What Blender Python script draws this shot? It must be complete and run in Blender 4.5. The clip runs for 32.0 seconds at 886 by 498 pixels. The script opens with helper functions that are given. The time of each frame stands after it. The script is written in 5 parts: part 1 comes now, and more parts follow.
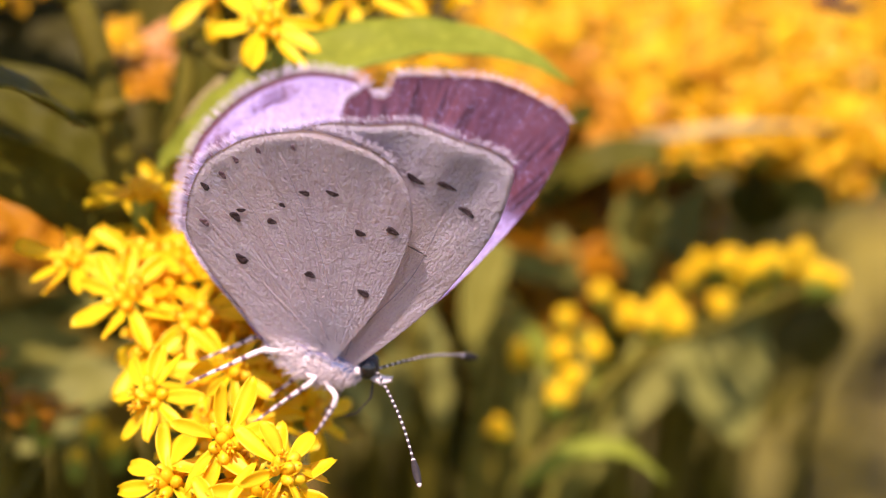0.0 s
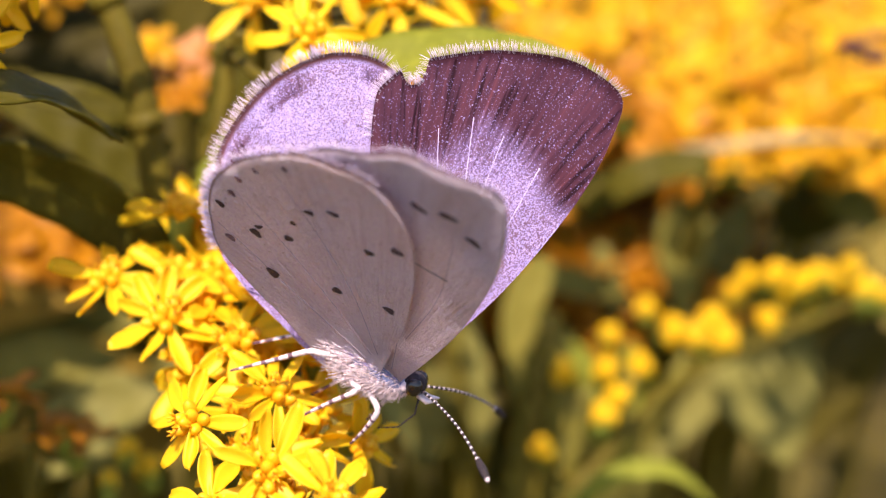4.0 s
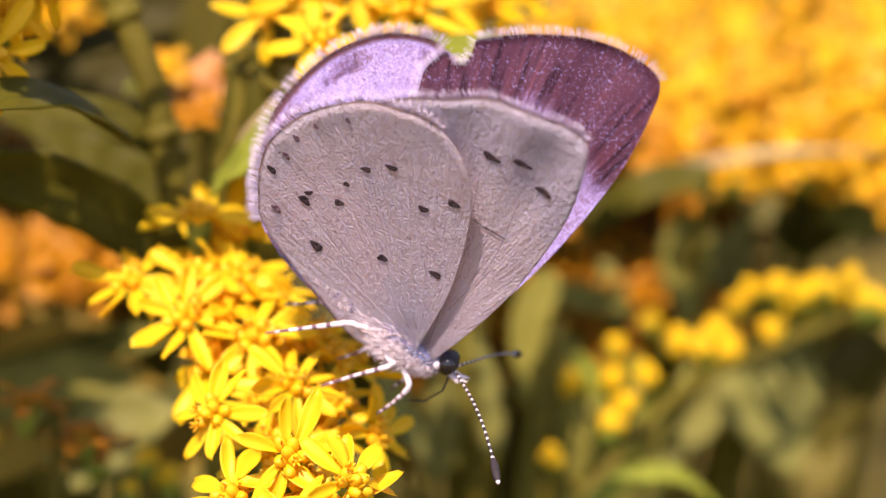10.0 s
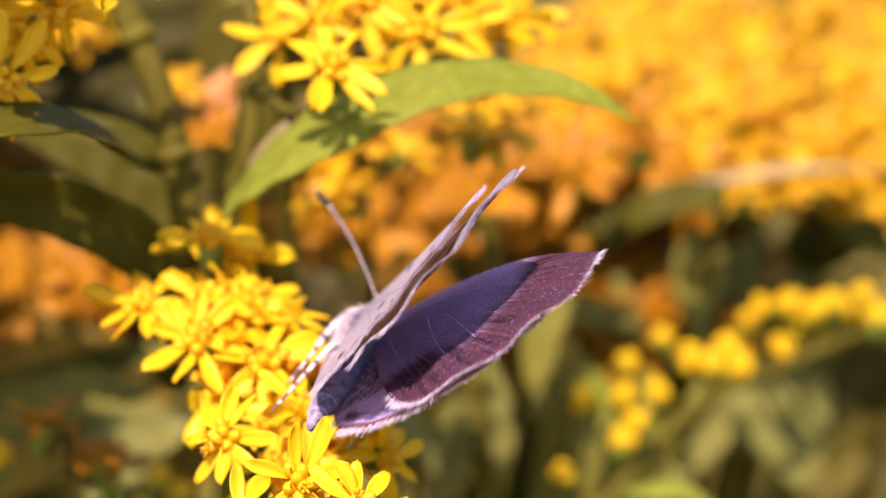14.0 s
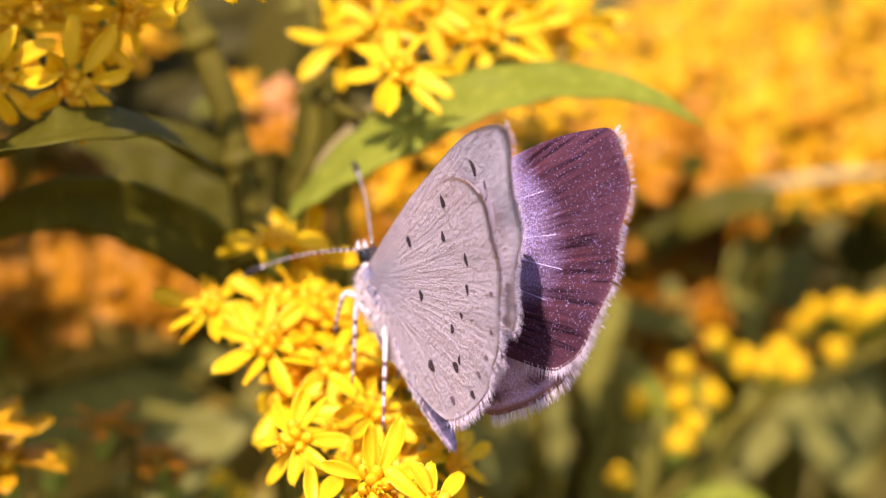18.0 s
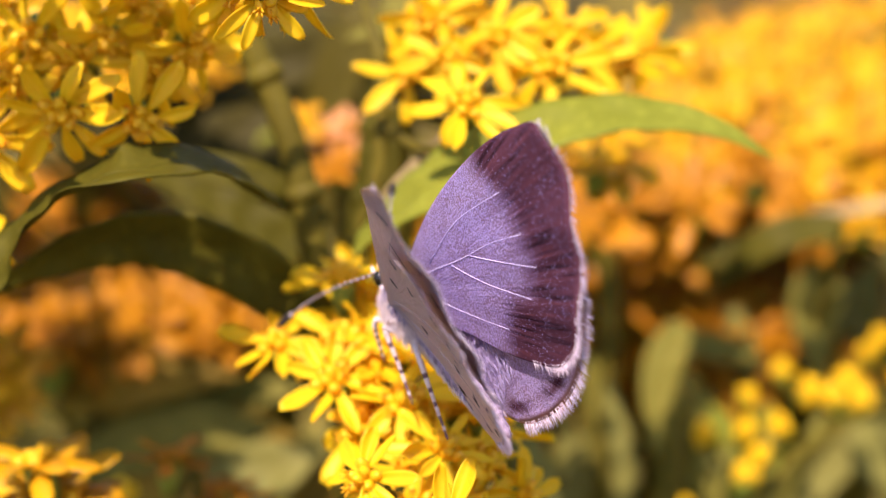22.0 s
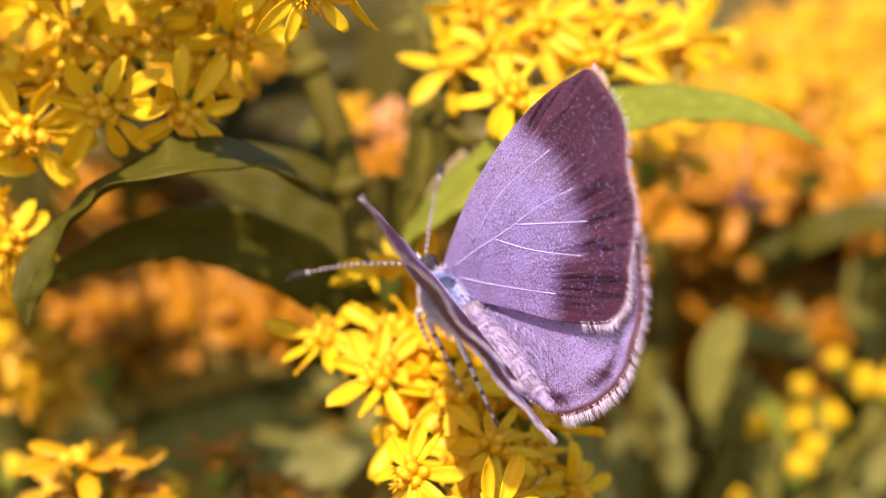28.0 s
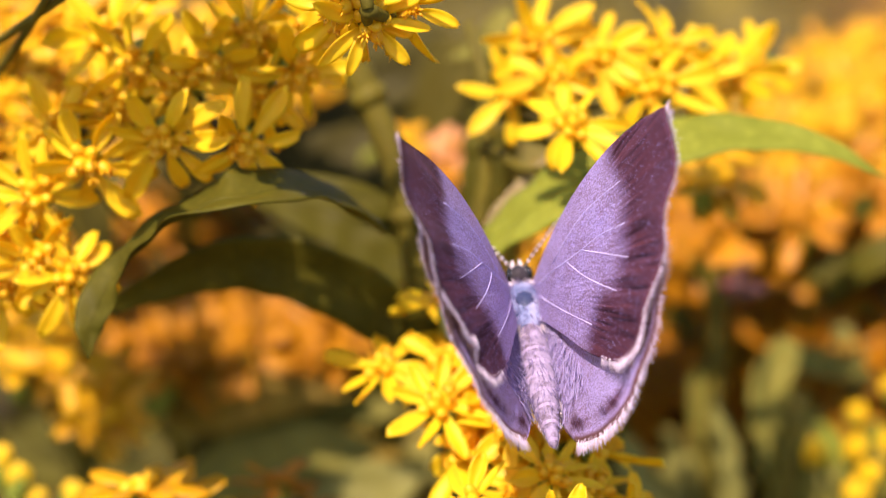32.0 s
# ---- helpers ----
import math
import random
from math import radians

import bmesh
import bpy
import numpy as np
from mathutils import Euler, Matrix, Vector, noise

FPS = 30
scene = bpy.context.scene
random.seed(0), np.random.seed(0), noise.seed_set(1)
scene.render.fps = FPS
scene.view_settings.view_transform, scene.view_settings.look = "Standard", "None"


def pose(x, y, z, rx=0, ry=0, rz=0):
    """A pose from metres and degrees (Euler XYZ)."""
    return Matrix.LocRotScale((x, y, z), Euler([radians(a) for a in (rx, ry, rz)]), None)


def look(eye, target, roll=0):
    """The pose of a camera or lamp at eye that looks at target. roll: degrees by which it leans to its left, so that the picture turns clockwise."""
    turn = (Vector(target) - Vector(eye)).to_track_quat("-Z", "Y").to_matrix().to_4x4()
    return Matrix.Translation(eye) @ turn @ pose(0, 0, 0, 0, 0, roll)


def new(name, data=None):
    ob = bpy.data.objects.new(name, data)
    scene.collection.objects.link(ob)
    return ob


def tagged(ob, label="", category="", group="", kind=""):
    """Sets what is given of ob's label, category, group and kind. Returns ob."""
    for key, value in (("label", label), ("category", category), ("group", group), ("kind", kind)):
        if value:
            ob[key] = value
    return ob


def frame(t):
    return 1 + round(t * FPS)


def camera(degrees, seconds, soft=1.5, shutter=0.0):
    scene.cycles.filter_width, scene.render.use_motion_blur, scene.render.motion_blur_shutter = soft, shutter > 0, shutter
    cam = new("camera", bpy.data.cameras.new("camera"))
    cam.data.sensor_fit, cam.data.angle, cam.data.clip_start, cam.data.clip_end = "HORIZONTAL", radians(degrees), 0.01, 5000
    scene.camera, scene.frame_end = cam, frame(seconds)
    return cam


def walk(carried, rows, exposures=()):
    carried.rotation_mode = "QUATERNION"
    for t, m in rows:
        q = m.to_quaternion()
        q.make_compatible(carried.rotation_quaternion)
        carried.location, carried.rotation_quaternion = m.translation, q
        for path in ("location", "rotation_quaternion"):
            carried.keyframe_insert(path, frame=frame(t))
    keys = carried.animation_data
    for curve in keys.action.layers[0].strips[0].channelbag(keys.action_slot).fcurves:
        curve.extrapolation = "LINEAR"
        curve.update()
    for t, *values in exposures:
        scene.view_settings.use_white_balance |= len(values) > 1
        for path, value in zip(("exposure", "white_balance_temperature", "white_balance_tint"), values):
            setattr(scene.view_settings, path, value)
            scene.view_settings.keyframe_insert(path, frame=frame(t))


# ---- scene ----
# ---- plan ----
# The flower that carries the butterfly is the middle of the plan, 0.80 m over the ground.
# Plan axes in centimetres: u to the right, v up, w away, tilted down by 20 degrees.
TILT = radians(20)
ORIGIN = Vector((0, 0, 0.80))


def plan(u, v, w):
    right, up, away = Vector((1, 0, 0)), Vector((0, math.sin(TILT), math.cos(TILT))), Vector((0, math.cos(TILT), -math.sin(TILT)))
    return ORIGIN + 0.01 * (u * right + v * up + w * away)


def way(u, v, w):
    return (plan(u, v, w) - ORIGIN).normalized()


cam = camera(20, 32.0, soft=1.2)
PATH = [
    (0, pose(0.00000, -0.09867, 0.83591, 67.566, -2.027, -2.714)),
    (0.5, pose(0.00010, -0.09882, 0.83592, 67.641, -1.997, -2.448)),
    (1, pose(0.00005, -0.09902, 0.83598, 67.788, -2.049, -2.653)),
    (1.5, pose(0.00026, -0.09915, 0.83570, 67.588, -2.023, -2.702)),
    (2, pose(-0.00007, -0.09884, 0.83561, 67.607, -1.974, -2.778)),
    (2.5, pose(-0.00035, -0.09799, 0.83589, 67.733, -1.952, -2.789)),
    (3, pose(-0.00041, -0.09713, 0.83533, 67.725, -1.973, -2.627)),
    (3.5, pose(-0.00025, -0.09587, 0.83491, 67.555, -1.932, -2.352)),
    (4, pose(-0.00124, -0.09473, 0.83484, 67.693, -1.842, -2.410)),
    (4.5, pose(-0.00188, -0.09439, 0.83441, 68.132, -1.620, -2.285)),
    (6.5, pose(-0.00031, -0.09675, 0.83290, 68.671, -0.566, -2.544)),
    (7, pose(-0.00061, -0.09722, 0.83279, 68.640, -0.458, -2.296)),
    (7.5, pose(-0.00049, -0.09748, 0.83271, 68.621, -0.503, -2.347)),
    (8, pose(-0.00081, -0.09767, 0.83251, 68.358, -0.551, -2.292)),
    (8.5, pose(-0.00188, -0.09789, 0.83238, 68.332, -0.722, -2.325)),
    (9, pose(-0.00196, -0.09818, 0.83235, 68.545, -0.828, -2.345)),
    (9.5, pose(-0.00184, -0.09840, 0.83303, 68.879, -0.905, -2.559)),
    (10, pose(-0.00178, -0.09889, 0.83337, 69.185, -1.042, -2.681)),
    (10.5, pose(-0.00125, -0.09932, 0.83357, 69.118, -1.247, -2.608)),
    (11, pose(-0.00113, -0.09956, 0.83383, 69.065, -1.452, -2.553)),
    (11.5, pose(-0.00089, -0.09945, 0.83442, 69.021, -1.557, -2.694)),
    (12, pose(-0.00032, -0.09932, 0.83475, 69.117, -1.527, -2.679)),
    (12.5, pose(-0.00064, -0.09931, 0.83488, 69.115, -1.389, -2.698)),
    (13, pose(-0.00057, -0.09908, 0.83508, 68.938, -1.097, -2.279)),
    (13.5, pose(-0.00130, -0.09905, 0.83472, 69.123, -1.084, -2.270)),
    (14, pose(-0.00142, -0.09889, 0.83482, 69.030, -1.061, -2.214)),
    (14.5, pose(-0.00209, -0.09895, 0.83457, 69.018, -1.006, -2.405)),
    (16.5, pose(-0.00218, -0.09924, 0.83399, 69.194, -0.665, -2.286)),
    (17, pose(-0.00178, -0.09922, 0.83411, 69.303, -0.583, -1.994)),
    (17.5, pose(-0.00305, -0.09933, 0.83411, 69.367, -0.718, -2.219)),
    (18, pose(-0.00363, -0.09933, 0.83453, 69.306, -0.733, -1.913)),
    (18.5, pose(-0.00263, -0.09921, 0.83514, 69.338, -0.742, -1.932)),
    (19, pose(-0.00114, -0.09936, 0.83506, 69.459, -0.582, -1.790)),
    (19.5, pose(-0.00264, -0.09958, 0.83415, 69.528, -0.478, -1.984)),
    (20, pose(-0.00418, -0.09929, 0.83426, 69.596, -0.252, -1.810)),
    (20.5, pose(-0.00409, -0.09903, 0.83485, 69.663, -0.048, -1.613)),
    (21, pose(-0.00355, -0.09913, 0.83447, 69.688, 0.042, -1.245)),
    (21.5, pose(-0.00418, -0.09887, 0.83445, 69.675, -0.119, -1.273)),
    (22, pose(-0.00439, -0.09831, 0.83508, 69.641, -0.107, -0.935)),
    (22.5, pose(-0.00442, -0.09803, 0.83496, 69.583, 0.066, -0.840)),
    (23, pose(-0.00529, -0.09811, 0.83414, 69.578, 0.119, -0.951)),
    (23.5, pose(-0.00552, -0.09786, 0.83378, 69.459, 0.216, -0.682)),
    (24, pose(-0.00643, -0.09742, 0.83423, 69.383, 0.154, -0.646)),
    (24.5, pose(-0.00564, -0.09736, 0.83468, 69.469, 0.232, -0.439)),
    (26.5, pose(-0.00443, -0.09758, 0.83479, 69.179, 0.336, -0.213)),
    (27, pose(-0.00477, -0.09754, 0.83420, 69.200, 0.299, -0.351)),
    (27.5, pose(-0.00477, -0.09725, 0.83437, 69.201, 0.439, -0.155)),
    (28, pose(-0.00405, -0.09712, 0.83488, 69.368, 0.697, 0.110)),
    (28.5, pose(-0.00372, -0.09759, 0.83424, 69.683, 0.753, 0.386)),
    (29, pose(-0.00371, -0.09787, 0.83382, 69.612, 0.864, 0.867)),
    (29.5, pose(-0.00426, -0.09769, 0.83400, 69.543, 0.983, 0.874)),
    (30, pose(-0.00451, -0.09781, 0.83403, 69.738, 1.085, 1.138)),
    (30.5, pose(-0.00427, -0.09794, 0.83386, 69.830, 1.069, 1.423)),
    (31, pose(-0.00395, -0.09763, 0.83448, 69.771, 1.082, 1.406)),
    (31.5, pose(-0.00414, -0.09718, 0.83557, 69.672, 1.143, 1.117)),
    (32, pose(-0.00474, -0.09724, 0.83571, 69.695, 1.055, 1.027)),
]
walk(cam, PATH)
cam.data.dof.use_dof, cam.data.dof.focus_distance, cam.data.dof.aperture_fstop = True, 0.0981, 40

# ---- light ----
SUN = Vector((-0.20, -0.44, 0.88)).normalized()
world = bpy.data.worlds.new("sky")
scene.world = world
world.use_nodes = True
sky = world.node_tree.nodes.new("ShaderNodeTexSky")
sky.sky_type, sky.sun_disc = "NISHITA", False
sky.sun_elevation, sky.sun_rotation = math.asin(SUN.z), math.atan2(SUN.x, SUN.y)
world.node_tree.links.new(sky.outputs[0], world.node_tree.nodes["Background"].inputs[0])
world.node_tree.nodes["Background"].inputs[1].default_value = 0.15
sun = new("sun", bpy.data.lights.new("sun", "SUN"))
sun.data.energy, sun.data.angle, sun.data.color = 5.0, radians(0.6), (1.0, 0.89, 0.80)
sun.matrix_world = look(SUN * 5 + ORIGIN, ORIGIN)
scene.view_settings.exposure = 0.77
scene.view_settings.use_white_balance = True
scene.view_settings.white_balance_temperature, scene.view_settings.white_balance_tint = 6900, 22


# ---- materials ----
class Nodes:
    """A short way to write node trees."""

    def __init__(self, name):
        self.mat = bpy.data.materials.new(name)
        self.mat.use_nodes = True
        self.tree = self.mat.node_tree
        self.bsdf = self.tree.nodes["Principled BSDF"]
        self.out = self.tree.nodes["Material Output"]

    def node(self, kind, **values):
        n = self.tree.nodes.new("ShaderNode" + kind)
        for key, v in values.items():
            if key in ("operation", "blend_type", "data_type", "attribute_name", "noise_dimensions", "feature", "interpolation_type", "clamp", "bands_direction", "wave_type"):
                if key == "operation":
                    n.operation = v
                elif key == "blend_type":
                    n.blend_type = v
                elif key == "data_type":
                    n.data_type = v
                elif key == "attribute_name":
                    n.attribute_name = v
                elif key == "feature":
                    n.feature = v
                elif key == "interpolation_type":
                    n.interpolation_type = v
        return n

    def link(self, a, b):
        self.tree.links.new(a, b)

    def value(self, socket, v):
        if hasattr(v, "is_output"):
            self.link(v, socket)
        else:
            socket.default_value = v

    def noise(self, scale, detail=3.0, rough=0.55, coord=None):
        n = self.node("TexNoise")
        n.inputs["Scale"].default_value, n.inputs["Detail"].default_value, n.inputs["Roughness"].default_value = scale, detail, rough
        if coord is None:
            coord = self.node("TexCoord").outputs["Object"]
        self.link(coord, n.inputs["Vector"])
        return n.outputs["Fac"]

    def ramp(self, fac, lo, hi, a=0.0, b=1.0):
        n = self.node("MapRange", interpolation_type="SMOOTHSTEP")
        self.link(fac, n.inputs[0])
        for k, v in enumerate((lo, hi, a, b)):
            n.inputs[k + 1].default_value = v
        return n.outputs[0]

    def math(self, op, a, b=0.0, c=0.0):
        n = self.node("Math", operation=op)
        for k, v in enumerate((a, b, c)):
            self.value(n.inputs[k], v)
        return n.outputs[0]

    def mix(self, fac, a, b, blend="MIX"):
        n = self.node("MixRGB", blend_type=blend)
        self.value(n.inputs[0], fac)
        self.value(n.inputs[1], a if hasattr(a, "is_output") else (*a, 1))
        self.value(n.inputs[2], b if hasattr(b, "is_output") else (*b, 1))
        return n.outputs[0]

    def attribute(self, name):
        return self.node("Attribute", attribute_name=name).outputs["Fac"]

    def random(self):
        return self.node("ObjectInfo").outputs["Random"]

    def island(self):
        return self.node("NewGeometry").outputs["Random Per Island"]

    def bump(self, height, strength, distance):
        n = self.node("Bump")
        self.link(height, n.inputs["Height"])
        n.inputs["Strength"].default_value, n.inputs["Distance"].default_value = strength, distance
        self.link(n.outputs[0], self.bsdf.inputs["Normal"])
        return n.outputs[0]

    def done(self, colour, rough=0.5, gloss=0.5, passing=0.0, tint=None, sheen=0.0):
        """passing: the share of light that passes the thin surface."""
        self.value(self.bsdf.inputs["Base Color"], colour if hasattr(colour, "is_output") else (*colour, 1))
        self.value(self.bsdf.inputs["Roughness"], rough)
        self.bsdf.inputs["Specular IOR Level"].default_value = gloss
        if sheen:
            self.bsdf.inputs["Sheen Weight"].default_value = sheen
        if passing:
            t, m = self.node("BsdfTranslucent"), self.node("MixShader")
            c = tint if tint is not None else colour
            self.value(t.inputs[0], c if hasattr(c, "is_output") else (*c, 1))
            m.inputs[0].default_value = passing
            self.link(self.bsdf.outputs[0], m.inputs[1])
            self.link(t.outputs[0], m.inputs[2])
            self.link(m.outputs[0], self.out.inputs[0])
        return self.mat


def petal_material(name, light, deep, passing=0.4, glow=None):
    n = Nodes(name)
    c = n.mix(n.ramp(n.noise(900), 0.35, 0.7), light, deep)
    c = n.mix(n.math("MULTIPLY", n.random(), 0.35), c, deep)
    n.bump(n.noise(5000, 2), 0.25, 0.00004)
    return n.done(c, 0.45, 0.35, passing, n.mix(0.7, c, glow) if glow else c)


def leaf_material(name, light, deep, scale=260, passing=0.3):
    n = Nodes(name)
    c = n.mix(n.ramp(n.noise(scale, 4), 0.3, 0.72), deep, light)
    c = n.mix(n.ramp(n.noise(scale * 12, 2), 0.45, 0.75, 0, 0.35), c, tuple(min(1, x * 1.5) for x in light))
    n.bump(n.noise(scale * 8, 3), 0.35, 0.0001)
    return n.done(c, 0.55, 0.12, passing, c)


PETAL = petal_material("ray_petal", (0.92, 0.75, 0.020), (0.90, 0.66, 0.014), 0.55, (0.98, 0.60, 0.004))
GOLD = petal_material("golden_bloom", (0.73, 0.42, 0.005), (0.60, 0.28, 0.005), 0.32)
FLORET = petal_material("disc_floret", (0.90, 0.55, 0.012), (0.85, 0.44, 0.010), 0.3)
ORANGE = petal_material("orange_bloom", (0.62, 0.27, 0.007), (0.46, 0.18, 0.005), 0.38)
BLUSH = petal_material("blush_bloom", (0.80, 0.42, 0.16), (0.72, 0.32, 0.12), 0.35)
BUD = petal_material("bud", (0.90, 0.60, 0.012), (0.84, 0.50, 0.012), 0.3)
SEPAL = leaf_material("involucre", (0.30, 0.34, 0.05), (0.16, 0.22, 0.03), 900)
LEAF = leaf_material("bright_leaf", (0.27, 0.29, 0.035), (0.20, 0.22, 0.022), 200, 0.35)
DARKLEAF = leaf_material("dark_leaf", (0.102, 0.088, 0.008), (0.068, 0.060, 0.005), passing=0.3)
OLIVELEAF = leaf_material("olive_leaf", (0.090, 0.072, 0.008), (0.060, 0.048, 0.006), 60)
STEM = leaf_material("stem", (0.128, 0.104, 0.012), (0.088, 0.070, 0.009), 400, 0.1)
PALELEAF = leaf_material("pale_leaf", (0.23, 0.205, 0.036), (0.17, 0.15, 0.026), 60)
SAGELEAF = leaf_material("sage_leaf", (0.235, 0.220, 0.055), (0.18, 0.165, 0.038), 60)
RUSSETLEAF = leaf_material("russet_leaf", (0.31, 0.20, 0.022), (0.21, 0.13, 0.015), 40)
# Umber kept dark: the shade behind the stems is in this colour.
SHADELEAF = leaf_material("shade_leaf", (0.064, 0.053, 0.007), (0.040, 0.033, 0.005), 60)
DRY = leaf_material("dry_leaf", (0.40, 0.33, 0.17), (0.28, 0.20, 0.09), 200)
PINK = petal_material("pink_bract", (0.26, 0.08, 0.11), (0.17, 0.06, 0.07), 0.2)


def soil_material():
    n = Nodes("soil_and_moss")
    c = n.mix(n.ramp(n.noise(14, 6), 0.35, 0.65), (0.07, 0.052, 0.02), (0.14, 0.11, 0.035))
    c = n.mix(n.ramp(n.noise(90, 4), 0.5, 0.7, 0, 0.5), c, (0.17, 0.12, 0.05))
    n.bump(n.noise(60, 6), 0.8, 0.01)
    return n.done(c, 0.9, 0.2)


SOIL = soil_material()


# ---- mesh tools ----
def mesh_of(name, verts, faces, mats, slots=None, smooth=True):
    me = bpy.data.meshes.new(name)
    me.from_pydata([tuple(v) for v in verts], [], faces)
    for m in (mats if isinstance(mats, (list, tuple)) else [mats]):
        me.materials.append(m)
    if slots:
        me.polygons.foreach_set("material_index", slots)
    me.polygons.foreach_set("use_smooth", [smooth] * len(me.polygons))
    me.update()
    return me


def under(name, me, parent, m=None, label=""):
    """One mesh as a part of a thing."""
    ob = new(name, me)
    ob.parent = parent
    if m is not None:
        ob.matrix_basis = m
    return tagged(ob, label)


def thing(name, m, label, category, group="", kind=""):
    ob = new(name)
    ob.empty_display_size = 0.005
    ob.matrix_basis = m
    return tagged(ob, label, category, group, kind)


class Build:
    """Gathers vertices and faces of one mesh."""

    def __init__(self):
        self.v, self.f, self.s = [], [], []

    def ring_tube(self, points, radii, sides=8, slot=0, squash=1.0):
        """A tapered tube along points, closed at both ends. slot may be a list, one for each stretch."""
        base, pts = len(self.v), [Vector(p) for p in points]
        for k, p in enumerate(pts):
            d = (pts[min(k + 1, len(pts) - 1)] - pts[max(k - 1, 0)]).normalized()
            a = d.orthogonal().normalized() if abs(d.z) > 0.95 else d.cross(Vector((0, 0, 1))).normalized()
            b = d.cross(a)
            for j in range(sides):
                t = 2 * math.pi * j / sides
                self.v.append(p + radii[k] * (math.cos(t) * a + squash * math.sin(t) * b))
        for k in range(len(pts) - 1):
            for j in range(sides):
                q = (j + 1) % sides
                self.f.append((base + k * sides + j, base + k * sides + q, base + (k + 1) * sides + q, base + (k + 1) * sides + j))
                self.s.append(slot[k] if isinstance(slot, list) else slot)
        for k, ends in ((0, range(sides - 1, -1, -1)), (len(pts) - 1, range(sides))):
            self.f.append(tuple(base + k * sides + j for j in ends))
            self.s.append(slot[min(k, len(slot) - 1)] if isinstance(slot, list) else slot)

    def ball(self, c, r, m=None, rows=7, cols=10, slot=0):
        base, c = len(self.v), Vector(c)
        r = Vector(r) if hasattr(r, "__len__") else Vector((r, r, r))
        for i in range(rows + 1):
            for j in range(cols):
                a, b = math.pi * i / rows, 2 * math.pi * j / cols
                p = Vector((r.x * math.sin(a) * math.cos(b), r.y * math.sin(a) * math.sin(b), r.z * math.cos(a)))
                self.v.append(c + (m @ p if m is not None else p))
        for i in range(rows):
            for j in range(cols):
                q = (j + 1) % cols
                self.f.append((base + i * cols + j, base + (i + 1) * cols + j, base + (i + 1) * cols + q, base + i * cols + q))
                self.s.append(slot)

    def sheet(self, grid, slot=0, thick=0.0, lift=Vector((0, 0, 1))):
        """A grid of points, doubled into a thin body if thick."""
        rows, cols, base = len(grid), len(grid[0]), len(self.v)
        for side in ((0.5, -0.5) if thick else (0,)):
            for row in grid:
                self.v.extend(Vector(p) + lift * thick * side for p in row)
        n = rows * cols
        at = lambda i, j, s=0: base + s * n + i * cols + j
        for i in range(rows - 1):
            for j in range(cols - 1):
                self.f.append((at(i, j), at(i, j + 1), at(i + 1, j + 1), at(i + 1, j)))
                self.s.append(slot)
                if thick:
                    self.f.append((at(i, j, 1), at(i + 1, j, 1), at(i + 1, j + 1, 1), at(i, j + 1, 1)))
                    self.s.append(slot)
        if thick:
            rim = [(0, j) for j in range(cols)] + [(i, cols - 1) for i in range(1, rows)] + [(rows - 1, j) for j in range(cols - 2, -1, -1)] + [(i, 0) for i in range(rows - 2, 0, -1)]
            for k, a in enumerate(rim):
                b = rim[(k + 1) % len(rim)]
                self.f.append((at(*a), at(*a, 1), at(*b, 1), at(*b)))
                self.s.append(slot)

    def mesh(self, name, mats, smooth=True):
        return mesh_of(name, self.v, self.f, mats, self.s, smooth)


def spline(points, n):
    """A smooth line through points, n places a stretch."""
    p = [Vector(q) for q in points]
    p = [2 * p[0] - p[1], *p, 2 * p[-1] - p[-2]]
    out = []
    for k in range(1, len(p) - 2):
        for i in range(n):
            t = i / n
            out.append(0.5 * (2 * p[k] + (p[k + 1] - p[k - 1]) * t + (2 * p[k - 1] - 5 * p[k] + 4 * p[k + 1] - p[k + 2]) * t * t + (3 * p[k] - p[k - 1] - 3 * p[k + 1] + p[k + 2]) * t ** 3))
    out.append(p[-2])
    return out


# ---- goldenrod ----
MM = 0.001


def petal_mesh(seed, length=2.0, width=0.62, droop=0.35):
    """A ray petal along +x, rounded at its end, grooved and a little bent."""
    rng, b, grid = random.Random(seed), Build(), []
    length, width, bend, twist, curl = length * rng.uniform(0.78, 1.15), width * rng.uniform(0.78, 1.15), droop * rng.uniform(-0.8, 2.0), rng.uniform(-1.1, 1.1), rng.uniform(-0.16, 0.16)
    shape = (0.30, 0.46, 0.66, 0.85, 0.97, 1.0, 0.95, 0.78, 0.42)
    for i, fat in enumerate(shape):
        t = i / 8
        row = []
        for j in range(7):
            s = j / 3 - 1
            x = length * (t - 0.05 * s * s * t) + (0.05 * math.cos(s * 7) if i == 8 else 0)
            row.append(Vector((x, 0.5 * width * fat * s + curl * length * t * t, -bend * t * t + (0.16 + 0.20 * (seed % 3) / 2) * width * s * s - 0.035 * width * math.cos(s * 7.5) + 0.5 * twist * t * s * width * fat)) * MM)
        grid.append(row)
    b.sheet(grid, 0, 0.035 * MM)
    return b.mesh("ray_petal", PETAL)


PETALS = [petal_mesh(k) for k in range(10)]


